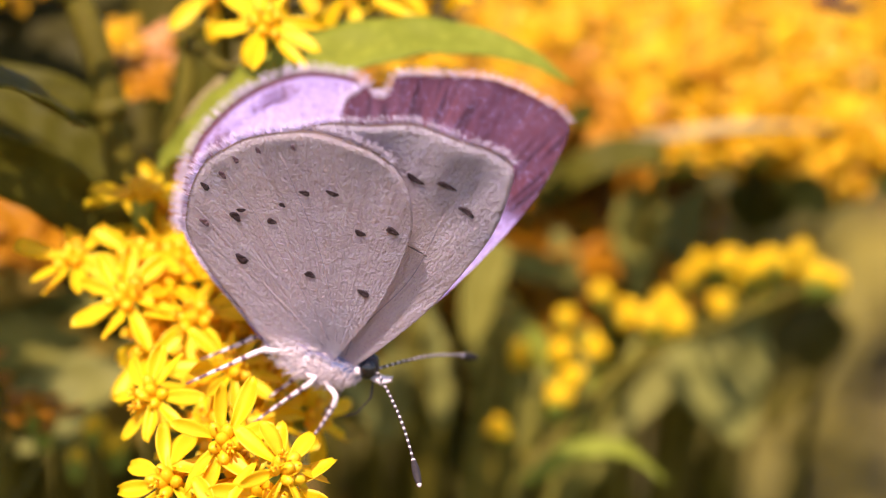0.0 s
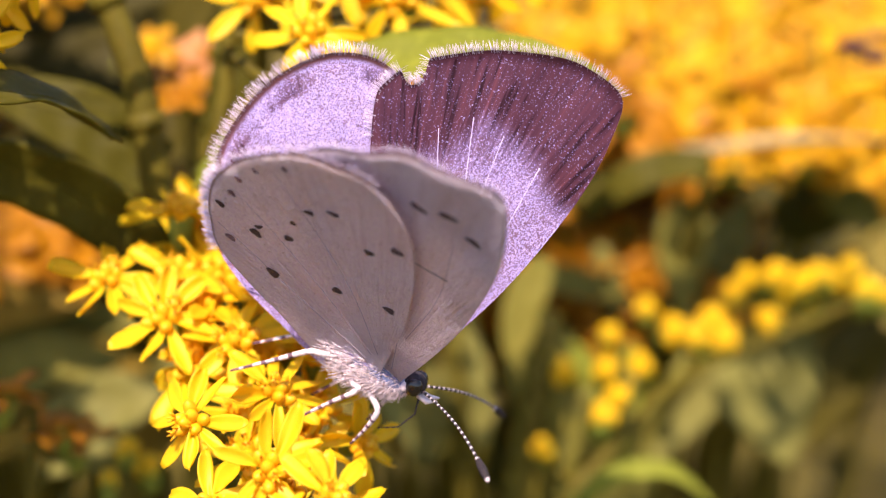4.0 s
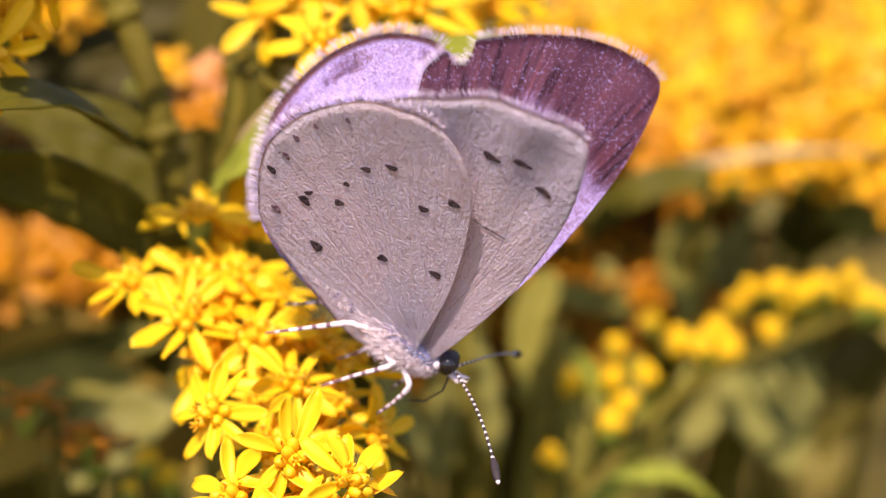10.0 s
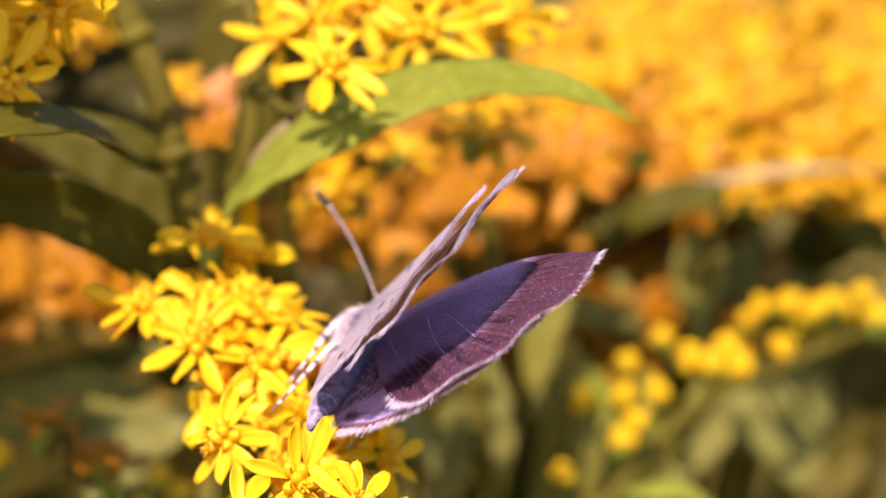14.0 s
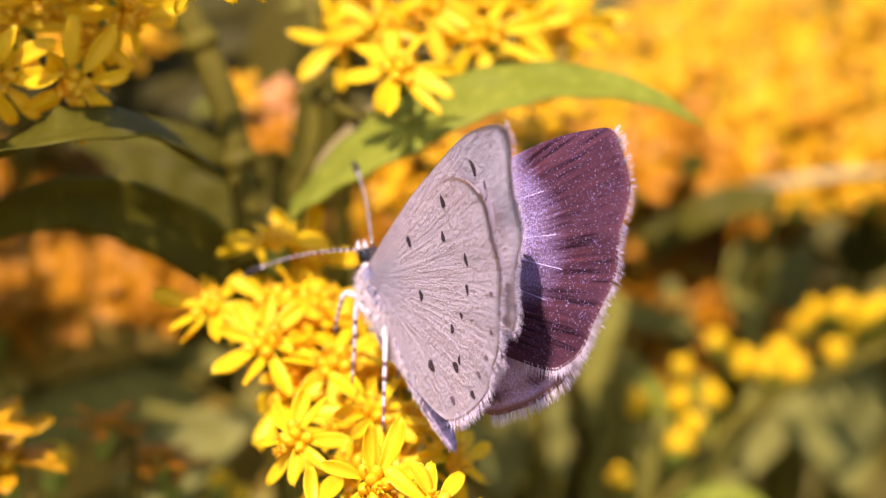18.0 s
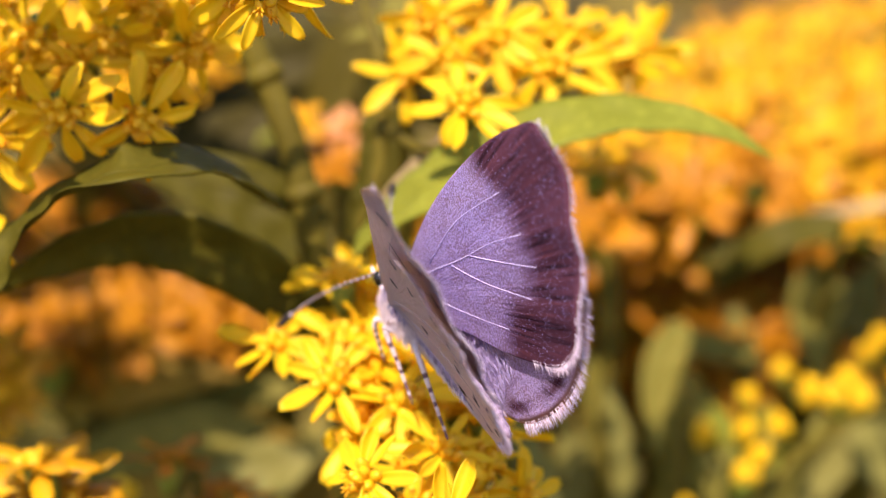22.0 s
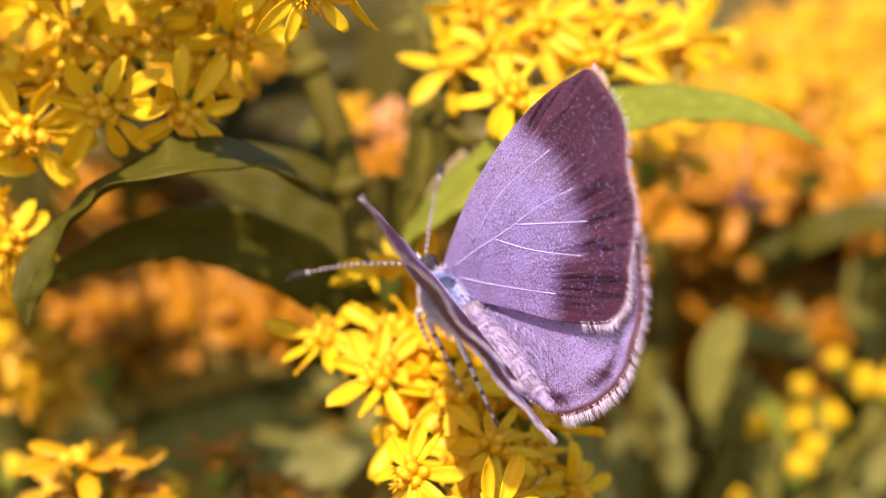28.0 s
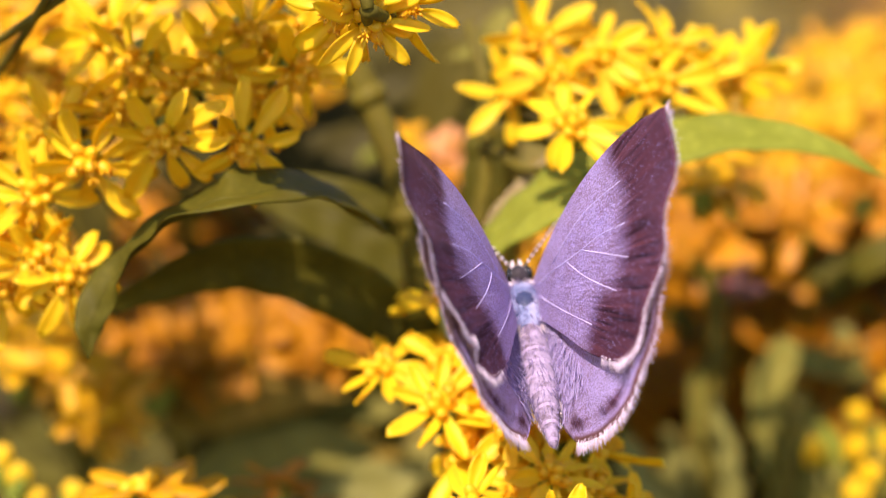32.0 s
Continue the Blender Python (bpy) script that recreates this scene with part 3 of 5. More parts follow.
PLUMES_FRONT = [
    ((-2.79, 1.04, 3.90), 18, 0.5, 0), ((-1.93, 1.10, 3.90), 9, 0.4, 0), ((-2.93, 0.72, 3.90), 8, 0.3, 0), ((1.29, 0.12, 5.70), 9, 0.32, 1), ((1.20, -0.52, 5.60), 8, 0.30, 1), ((2.06, -0.67, 5.60), 9, 0.42, 1), ((1.63, -0.94, 5.40), 6, 0.30, 1), ((0.91, -0.88, 5.60), 6, 0.28, 1), ((1.82, 0.27, 5.90), 10, 0.40, 1), ((1.49, -0.24, 5.90), 9, 0.40, 1), ((-2.27, -0.58, 4.40), 9, 0.34, 1), ((-1.68, -0.62, 4.50), 8, 0.28, 1), 
    ((-2.70, 0.77, 1.60), 14, 0.34, 0), ((-2.44, 0.91, 1.70), 14, 0.34, 0), ((-2.82, 0.55, 1.50), 12, 0.3, 0), ((-2.65, 1.08, 1.80), 14, 0.4, 0), ((1.34, 0.04, 6.50), 16, 0.46, 1), ((1.01, 0.12, 4.00), 4, 0.24, 1), ((1.99, 0.17, 6.80), 16, 0.68, 1), ((1.63, -0.53, 5.60), 12, 0.40, 1), ((1.01, -0.58, 6.20), 10, 0.40, 1), ((1.13, -1.16, 6.00), 10, 0.35, 1), ((0.51, -1.01, 6.00), 10, 0.35, 1), ((0.78, -0.74, 7.80), 10, 0.47, 1), ((0.98, -1.30, 8.40), 10, 0.41, 1),
]
for k, (p, n, r, tone) in enumerate(PLUMES + PLUMES_MID + PLUMES_LEFT + PLUMES_FRONT):
    plume(("bright yellow goldenrod plume", "soft orange fading goldenrod plume", "pinkish orange fading goldenrod plume")[tone], p, n, r, (YELLOW_HEADS, ORANGE_HEADS, PINK_HEADS)[tone], 100 + k, 1.7 if tone == 1 else 1.4, (0.1, 1.0, 0.3), (0.3, -0.3, 0.1)[k % 3])
sprig("goldenrod_sprig", "small orange-yellow goldenrod heads growing low in the shade", [(-2.08, -1.05, 0.90), (-2.09, -1.22, 0.90), (-2.13, -1.64, 1.20), (-2.21, -3.42, 2.00)], [(-2.09, -1.10, 0.90), (-2.22, -1.27, 1.10), (-1.98, -1.28, 1.10), (-2.04, -1.20, 1.20)], 18, 1.5, (0, 0.8, -0.5), 0.4, None, "", 0.4, YELLOW_HEADS[:3])
sprig("goldenrod_bud_spray", "yellow goldenrod buds growing low", [(-2.80, -1.32, 2.50), (-2.78, -1.52, 2.50), (-2.82, -2.78, 3.00)], [(-2.69, -1.29, 2.50), (-2.98, -1.20, 2.50), (-2.91, -1.35, 2.60), (-3.06, -1.11, 2.50), (-1.91, -1.43, 2.60)], 22, 1.2, (0, 0.95, -0.2), 0.2, None, "", 0.4, BUDS)
sprig("goldenrod_sprig", "closed orange goldenrod heads growing low", [(-1.45, -1.20, 2.00), (-1.46, -1.42, 2.00), (-1.52, -3.00, 2.60)], [(-1.58, -1.17, 1.90), (-1.32, -1.34, 2.00), (-1.43, -1.41, 2.60), (-1.32, -1.49, 2.60)], 23, 1.2, (0, 0.95, -0.2), 0.2, None, "", 0.4, ORANGE_HEADS)
sprig("goldenrod_bud_spray", "yellow goldenrod buds beside the spray", [(-1.13, -1.64, 3.00), (-1.10, -1.88, 3.00), (-1.06, -3.66, 3.50)], [(-1.16, -1.74, 3.00), (-1.09, -1.57, 3.00), (-0.97, -1.68, 3.10)], 24, 1.1, (0, 0.9, -0.4), 0.3, None, "", 0.4, BUDS)

sprig("goldenrod_sprig", "pinkish orange fading goldenrod heads behind the fork", [(-0.78, 0.50, 3.60), (-0.80, 0.20, 3.60), (-0.78, -0.80, 3.80), (-0.70, -2.60, 4.40)], [(-0.74, 0.50, 3.50), (-0.80, 0.40, 3.50), (-0.90, 0.46, 3.50)], 31, 1.0, (0, 0.6, -0.7), 0.3, None, "", 0.4, PINK_HEADS)
sprig("goldenrod_sprig", "small yellow goldenrod heads behind the fork", [(-0.98, 0.53, 3.30), (-0.98, 0.30, 3.30), (-0.85, -0.80, 3.60), (-0.75, -2.60, 4.20)], [(-1.00, 0.53, 3.20), (-0.80, 0.29, 3.20), (-0.93, 0.30, 3.30)], 32, 0.9, (0, 0.6, -0.7), 0.3, None, "", 0.4, YELLOW_HEADS[:2] + ORANGE_HEADS[:2])

# ---- background leaves ----
def out_of_focus(a, b, c, width, tone):
    ob = leaf("leaf", ("green leaf standing out of focus", "dark olive leaf standing out of focus", "pale green leaf standing out of focus", "olive-brown leaf standing out of focus", "grey-green leaf standing out of focus", "russet leaf standing out of focus", "umber leaf darkened as shade, standing out of focus")[tone], [a, b, c], width, (LEAF, DARKLEAF, PALELEAF, OLIVELEAF, SAGELEAF, RUSSETLEAF, SHADELEAF)[tone])
    u, v, w = a
    line = spline([plan(u, v, w), plan(u, v - 0.7, w + 0.9), plan(u, v - 2.2, w + 2.0)], 4)
    line.append(Vector((line[-1].x, line[-1].y + 0.06, -0.01)))
    k = Build()
    k.ring_tube([p - line[0] for p in line], [0.25 * MM + 0.07 * MM * i for i in range(len(line))], 6)
    under("leaf_stalk", k.mesh("leaf_stalk", STEM), ob)


out_of_focus((2.13, -0.02, 4.20), (1.70, -0.12, 4.20), (1.36, -0.43, 4.40), 2.2, 1)
out_of_focus((2.87, -0.49, 6.00), (3.24, -0.23, 6.00), (3.77, -0.15, 6.00), 5.0, 1)
out_of_focus((1.76, -0.62, 6.50), (1.52, -0.98, 6.00), (1.45, -1.50, 6.00), 2.4, 2)
out_of_focus((1.78, -0.83, 6.00), (1.59, -1.13, 6.00), (1.56, -1.58, 6.00), 1.6, 0)
out_of_focus((0.82, -1.28, 5.50), (0.60, -1.53, 5.50), (0.71, -1.90, 5.50), 2.2, 2)
out_of_focus((3.08, -0.14, 5.60), (3.37, -0.25, 5.60), (3.70, -0.25, 5.60), 4.8, 2)
out_of_focus((2.16, -0.24, 5.00), (2.09, -0.58, 5.00), (2.13, -1.03, 5.00), 3.2, 2)
out_of_focus((1.02, -0.93, 6.00), (1.20, -1.22, 6.00), (1.42, -1.52, 6.00), 2.0, 2)
out_of_focus((0.94, -1.59, 6.00), (1.01, -1.96, 6.00), (1.16, -2.33, 6.00), 2.5, 1)
out_of_focus((-1.27, 0.56, 5.00), (-1.20, 0.31, 5.00), (-1.09, 0.04, 5.00), 2.0, 0)
out_of_focus((-0.84, 0.22, 5.50), (-0.98, 0.01, 5.50), (-1.09, -0.24, 5.50), 2.0, 3)
out_of_focus((-1.99, -0.00, 5.00), (-1.58, -0.07, 5.00), (-1.23, -0.24, 5.00), 2.2, 3)
out_of_focus((0.23, -0.30, 5.00), (0.51, -0.41, 5.00), (0.75, -0.65, 5.00), 2.0, 1)
out_of_focus((-2.35, -1.19, 6.00), (-1.80, -1.15, 6.00), (-1.24, -1.30, 6.00), 4.4, 5)
out_of_focus((-1.33, -1.73, 5.00), (-1.16, -1.49, 5.00), (-0.74, -1.28, 5.00), 4.0, 2)
out_of_focus((-1.76, -1.11, 5.00), (-1.49, -1.32, 5.00), (-1.14, -1.53, 5.00), 5.6, 3)
out_of_focus((-2.50, -0.92, 5.60), (-2.24, -0.92, 5.60), (-1.67, -1.11, 5.60), 4.8, 3)
out_of_focus((1.35, -1.10, 4.50), (1.48, -1.30, 4.50), (1.54, -1.70, 4.50), 1.6, 0)
out_of_focus((1.73, -1.11, 4.60), (1.76, -1.38, 4.60), (1.69, -1.78, 4.60), 1.4, 0)
out_of_focus((1.21, -0.75, 5.00), (1.52, -0.79, 5.00), (1.89, -0.93, 5.00), 2.0, 2)
out_of_focus((0.74, -0.79, 5.20), (0.77, -1.14, 5.20), (0.70, -1.56, 5.20), 1.8, 2)
out_of_focus((0.21, -1.15, 4.30), (0.31, -1.41, 4.30), (0.47, -1.74, 4.30), 2.0, 4)
out_of_focus((1.42, -0.24, 5.00), (1.63, -0.17, 5.00), (2.11, -0.11, 5.00), 2.0, 1)
out_of_focus((1.20, -0.60, 4.30), (1.07, -0.92, 4.30), (1.03, -1.42, 4.30), 2.4, 2)
out_of_focus((-0.12, -1.06, 6.00), (0.18, -1.36, 6.00), (0.33, -1.80, 6.00), 4.0, 1)
out_of_focus((-0.62, 1.14, 4.00), (-0.78, 0.82, 4.00), (-0.88, 0.37, 4.00), 2.4, 3)
out_of_focus((-0.42, 1.19, 2.60), (-0.54, 1.02, 2.60), (-0.75, 0.95, 2.80), 1.3, 2)
out_of_focus((-1.27, 0.15, 4.00), (-1.53, 0.09, 4.00), (-1.79, 0.16, 4.00), 1.6, 2)
# Tone 6 leaves are added to darken the shaded gap at upper left.
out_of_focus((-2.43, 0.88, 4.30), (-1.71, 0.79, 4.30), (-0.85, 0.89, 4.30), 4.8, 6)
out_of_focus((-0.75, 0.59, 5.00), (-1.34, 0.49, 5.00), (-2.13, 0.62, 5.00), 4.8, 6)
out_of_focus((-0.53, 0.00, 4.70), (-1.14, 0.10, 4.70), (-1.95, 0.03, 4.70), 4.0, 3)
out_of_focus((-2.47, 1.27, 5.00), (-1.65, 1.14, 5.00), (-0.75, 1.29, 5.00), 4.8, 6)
out_of_focus((-3.39, 1.03, 5.00), (-3.09, 0.44, 5.00), (-2.88, -0.32, 5.00), 4.8, 3)
out_of_focus((1.61, -1.76, 5.00), (1.27, -1.34, 5.00), (1.07, -0.79, 5.00), 3.2, 2)
out_of_focus((0.86, -1.68, 4.30), (0.83, -1.28, 4.30), (0.74, -0.89, 4.30), 1.6, 4)
out_of_focus((1.91, -0.89, 5.60), (1.63, -0.67, 5.60), (1.28, -0.60, 5.60), 3.2, 3)
out_of_focus((-1.38, 1.48, 6.00), (-1.31, 0.82, 6.00), (-1.17, -0.14, 6.00), 4.0, 3)
out_of_focus((-0.75, 1.17, 4.30), (-0.86, 0.58, 4.30), (-0.83, -0.18, 4.30), 3.2, 3)
out_of_focus((-1.61, 0.38, 6.00), (-1.98, 0.57, 6.00), (-2.35, 0.46, 6.00), 3.0, 3)
out_of_focus((-0.43, 0.77, 4.30), (-0.56, 0.38, 4.30), (-0.60, -0.15, 4.30), 2.4, 1)
out_of_focus((3.65, -1.11, 6.20), (3.35, -1.40, 6.20), (3.16, -1.92, 6.20), 4.8, 3)
out_of_focus((1.99, -1.71, 5.60), (1.92, -2.00, 5.60), (1.70, -2.35, 5.60), 3.2, 2)
out_of_focus((-4.86, -0.93, 10.00), (-3.84, -0.90, 10.00), (-2.64, -1.05, 10.00), 6.5, 3)
out_of_focus((-2.83, -1.14, 10.00), (-2.00, -1.14, 10.00), (-1.09, -1.34, 10.00), 6.5, 1)
out_of_focus((-4.31, -1.49, 10.00), (-3.57, -1.45, 10.00), (-2.65, -1.60, 10.00), 5.1, 1)
out_of_focus((-4.59, -1.67, 10.00), (-3.94, -1.81, 10.00), (-3.11, -1.87, 10.00), 5.8, 1)
out_of_focus((-2.22, -1.61, 6.00), (-1.70, -1.46, 6.00), (-1.11, -1.54, 6.00), 4.0, 3)
out_of_focus((-3.07, -1.06, 10.00), (-2.44, -0.98, 10.00), (-1.72, -1.25, 10.00), 5.8, 2)
out_of_focus((-2.48, -1.34, 6.00), (-2.05, -1.41, 6.00), (-1.54, -1.56, 6.00), 4.0, 3)
out_of_focus((2.55, -1.08, 5.20), (2.66, -1.43, 5.20), (2.82, -1.90, 5.20), 7.0, 4)
out_of_focus((1.62, -0.55, 5.20), (1.70, -0.90, 5.20), (1.60, -1.30, 5.20), 1.6, 4)
out_of_focus((1.18, -0.70, 5.00), (1.12, -1.05, 5.00), (1.20, -1.45, 5.00), 1.6, 4)
out_of_focus((1.96, -0.35, 5.60), (1.86, -0.75, 5.60), (1.80, -1.10, 5.60), 2.4, 4)
out_of_focus((1.36, -1.07, 5.00), (1.44, -1.45, 5.00), (1.38, -1.85, 5.00), 1.8, 4)
out_of_focus((0.55, -1.20, 5.40), (0.62, -1.55, 5.40), (0.52, -1.95, 5.40), 1.6, 4)
out_of_focus((2.45, -1.35, 5.40), (2.25, -1.60, 5.40), (1.95, -1.95, 5.40), 2.2, 4)
out_of_focus((-2.44, -1.02, 4.30), (-1.91, -0.90, 4.30), (-1.38, -0.89, 4.30), 4.0, 5)
out_of_focus((-2.29, -1.41, 4.20), (-1.72, -1.24, 4.20), (-1.15, -1.19, 4.20), 4.2, 2)
out_of_focus((-1.86, -1.23, 4.40), (-1.36, -1.30, 4.40), (-0.86, -1.50, 4.40), 3.8, 5)
out_of_focus((-2.33, -1.78, 4.00), (-1.85, -1.59, 4.00), (-1.36, -1.53, 4.00), 3.6, 5)
out_of_focus((-1.39, -1.82, 4.30), (-1.02, -1.56, 4.30), (-0.66, -1.43, 4.30), 3.4, 4)
out_of_focus((2.32, -0.87, 5.40), (2.41, -0.58, 5.40), (2.59, -0.22, 5.40), 3.6, 4)
out_of_focus((-1.66, -1.75, 3.90), (-1.27, -1.47, 3.90), (-0.89, -1.28, 3.90), 4.6, 4)
out_of_focus((-1.16, -1.82, 4.20), (-0.93, -1.57, 4.20), (-0.70, -1.43, 4.20), 3.4, 5)
out_of_focus((-1.95, -1.19, 4.60), (-1.50, -1.04, 4.60), (-1.04, -1.00, 4.60), 3.0, 2)
out_of_focus((0.77, -1.62, 5.40), (0.84, -1.22, 5.40), (0.91, -0.91, 5.40), 3.0, 5)
out_of_focus((1.18, -1.57, 5.60), (1.11, -1.18, 5.60), (1.04, -0.89, 5.60), 2.8, 2)
out_of_focus((1.82, -1.09, 5.80), (1.96, -0.75, 5.80), (2.11, -0.51, 5.80), 3.0, 5)
out_of_focus((0.53, -1.86, 5.00), (0.60, -1.53, 5.00), (0.67, -1.31, 5.00), 2.6, 4)
rng = random.Random(41)
for k in range(20):
    u, v, w = rng.uniform(0.3, 3.6), rng.uniform(-1.0, -2.3), rng.uniform(7.4, 9.0)
    a = rng.uniform(-0.6, 0.6)
    out_of_focus((u, v, w), (u + 0.5 * math.sin(a) + 0.1, v + 0.35, w), (u + math.sin(a), v + 0.75, w), rng.uniform(4.0, 6.5), (5, 5, 2, 5, 5, 3)[k % 6])
# Leaves added to fill the upper-left gap; tone 6 has shade painted in.
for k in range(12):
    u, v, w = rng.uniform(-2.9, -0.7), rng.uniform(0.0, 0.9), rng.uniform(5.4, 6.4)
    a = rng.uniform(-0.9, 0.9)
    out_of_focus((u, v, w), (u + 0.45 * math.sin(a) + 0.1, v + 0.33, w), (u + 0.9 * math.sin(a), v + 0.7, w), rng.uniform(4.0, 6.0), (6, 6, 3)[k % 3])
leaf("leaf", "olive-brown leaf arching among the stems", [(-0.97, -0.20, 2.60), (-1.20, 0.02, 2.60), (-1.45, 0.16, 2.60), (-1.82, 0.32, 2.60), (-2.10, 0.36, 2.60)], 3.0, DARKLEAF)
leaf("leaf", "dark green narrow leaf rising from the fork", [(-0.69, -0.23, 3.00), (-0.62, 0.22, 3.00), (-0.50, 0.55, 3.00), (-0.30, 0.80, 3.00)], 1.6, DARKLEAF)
leaf("leaf", "dry straw-coloured blade lying out of focus", [(1.83, 0.01, 4.40), (2.20, 0.06, 4.40), (2.64, 0.12, 4.40), (3.29, 0.12, 4.60)], 0.7, DRY)
leaf("leaf", "purple-pink withered leaf growing low", [(1.06, -2.18, 8.00), (1.35, -1.92, 8.00), (1.49, -1.67, 8.00)], 1.2, PINK)


def undergrowth():
    """Low leafy plants that cover the ground round the goldenrod, out of focus."""
    rng, b = random.Random(8), Build()
    for k in range(420):
        far, round_ = rng.random() ** 0.5 * rng.uniform(0.85, 1.2), rng.uniform(0, 2 * math.pi)
        x, y = 1.4 * far * math.cos(round_), 1.1 + 1.95 * far * math.sin(round_)
        top = Vector((x + rng.uniform(-0.05, 0.05), y + rng.uniform(-0.05, 0.05), rng.uniform(0.40, 0.63) - (0.08 if y < 0.2 else 0)))
        foot = Vector((x, y, -0.02))
        b.ring_tube([foot, foot.lerp(top, 0.5) + Vector((0.01, 0, 0)), top], [0.003, 0.0022, 0.001], 5)
        for j in range(15):
            p = foot.lerp(top, rng.uniform(0.3, 1.0))
            turn = rng.uniform(0, 6.28)
            d = Vector((math.cos(turn), math.sin(turn), rng.uniform(-0.3, 0.5))).normalized()
            s = d.cross(Vector((rng.uniform(-0.4, 0.4), rng.uniform(-0.4, 0.4), 1))).normalized()
            size = rng.uniform(0.6, 1.3) * 0.085
            b.sheet([[p + d * size * x_ + s * size * w_ * q + Vector((0, 0, -0.25 * size * x_ * x_)) for q in (-1, 0, 1)] for x_, w_ in ((0, 0.02), (0.3, 0.16), (0.6, 0.19), (0.85, 0.11), (1, 0.01))])
    n = Nodes("undergrowth")
    pick = n.island()
    c = n.mix(n.ramp(pick, 0.2, 0.5), (0.135, 0.11, 0.021), (0.25, 0.195, 0.034))
    c = n.mix(n.ramp(pick, 0.78, 0.82), c, (0.34, 0.15, 0.02))
    c = n.mix(n.ramp(pick, 0.88, 0.92), c, (0.06, 0.045, 0.015))
    tagged(new("undergrowth", b.mesh("undergrowth", n.done(c, 0.6, 0.3, 0.25, c))), "olive and rusty low leaves and dry litter", "plants", kind="stuff")


undergrowth()


# ---- butterfly ----
def wing_upper(name, hind):
    n = Nodes(name)
    streak = n.node("CombineXYZ")
    n.link(n.math("MULTIPLY", n.attribute("turn"), 60.0), streak.inputs[0])
    n.link(n.math("MULTIPLY", n.attribute("reach"), 3.0), streak.inputs[1])
    rays = n.noise(1.0, 3, 0.6, streak.outputs[0])
    scales, patches = n.noise(9000, 2, 0.7), n.noise(620, 3)
    fine = n.noise(15000, 2, 0.5)
    ground = n.mix(n.ramp(scales, 0.34, 0.66), (0.11, 0.065, 0.16), (0.26, 0.18, 0.41))
    ground = n.mix(n.ramp(patches, 0.42, 0.62, 0, 0.6), ground, (0.14, 0.075, 0.14))
    brown = n.mix(n.ramp(rays, 0.40, 0.60), (0.066, 0.025, 0.046), (0.110, 0.038, 0.060))
    brown = n.mix(n.ramp(rays, 0.36, 0.43, 0.85, 0), brown, (0.016, 0.006, 0.011))
    brown = n.mix(n.ramp(rays, 0.60, 0.68, 0, 0.7), brown, (0.19, 0.055, 0.070))
    zone = n.math("ADD", n.math("ADD", n.attribute("lilac"), 0.5 if hind else 0.0), n.math("MULTIPLY", n.math("SUBTRACT", rays, 0.5), 1.5))
    fade = n.ramp(zone, -0.6, 0.9)
    colour = n.mix(fade, brown, ground)
    # pale scales, dense on the lilac field and thinning out over the border
    cover = n.math("ADD", n.math("SUBTRACT", fine, n.math("MULTIPLY", n.math("SUBTRACT", patches, 0.5), 0.14)), n.math("MULTIPLY", n.ramp(zone, -0.6, 1.5), 0.205 if hind else 0.18))
    colour = n.mix(n.ramp(cover, 0.60, 0.74, 0, 0.85), colour, n.mix(n.ramp(scales, 0.3, 0.7), (0.41, 0.335, 0.80), (0.62, 0.54, 0.96)))
    rim = n.attribute("edge")
    colour = n.mix(n.ramp(rim, 0.16, 0.40, 1, 0) if hind else n.ramp(rim, 0.10, 0.30, 1, 0), colour, (0.13, 0.045, 0.07))
    n.bump(n.math("ADD", n.math("MULTIPLY", scales, 0.5), rays), 0.5, 0.00006)
    return n.done(colour, 0.66, 0.08, 0.29, n.mix(fade, (0.20, 0.07, 0.06), (1.0, 0.76, 0.56)))


def wing_under():
    n = Nodes("wing_underside")
    streak = n.node("CombineXYZ")
    n.link(n.math("MULTIPLY", n.attribute("turn"), 36.0), streak.inputs[0])
    n.link(n.math("MULTIPLY", n.attribute("reach"), 4.0), streak.inputs[1])
    rays, scales, patches = n.noise(1.0, 3, 0.6, streak.outputs[0]), n.noise(8000, 3, 0.7), n.noise(500, 3)
    colour = n.mix(n.ramp(scales, 0.3, 0.7), (0.86, 0.72, 0.98), (1.0, 0.93, 1.0))
    colour = n.mix(n.ramp(patches, 0.4, 0.7, 0, 0.18), colour, (0.54, 0.41, 0.48))
    colour = n.mix(n.ramp(n.noise(2600, 4, 0.7), 0.52, 0.72, 0, 0.3), colour, (0.50, 0.36, 0.44))
    colour = n.mix(n.ramp(rays, 0.50, 0.64, 0, 0.24), colour, (0.46, 0.34, 0.40))
    colour = n.mix(n.ramp(n.noise(7000, 2, 0.5), 0.64, 0.70, 0, 0.7), colour, (0.40, 0.27, 0.30))
    colour = n.mix(n.ramp(n.noise(5200, 2, 0.5), 0.66, 0.72, 0, 0.8), colour, (1.0, 0.97, 1.0))
    colour = n.mix(n.ramp(n.attribute("reach"), 0.10, 0.38, 0.55, 0), colour, (0.54, 0.60, 0.80))
    colour = n.mix(n.ramp(n.attribute("edge"), 0.04, 0.13, 0.9, 0), colour, (0.16, 0.09, 0.08))
    n.bump(n.math("ADD", n.math("ADD", scales, n.math("MULTIPLY", rays, 1.1)), n.math("ADD", n.noise(1500, 3), n.math("MULTIPLY", n.noise(3600, 3, 0.7), 0.8))), 1.0, 0.00034)
    return n.done(colour, 0.6, 0.2, 0.43, (1.0, 0.73, 0.42))


def fuzz_material(name, a, b, rough=0.7):
    n = Nodes(name)
    return n.done(n.mix(n.island(), a, b), rough, 0.25, 0.15, None)


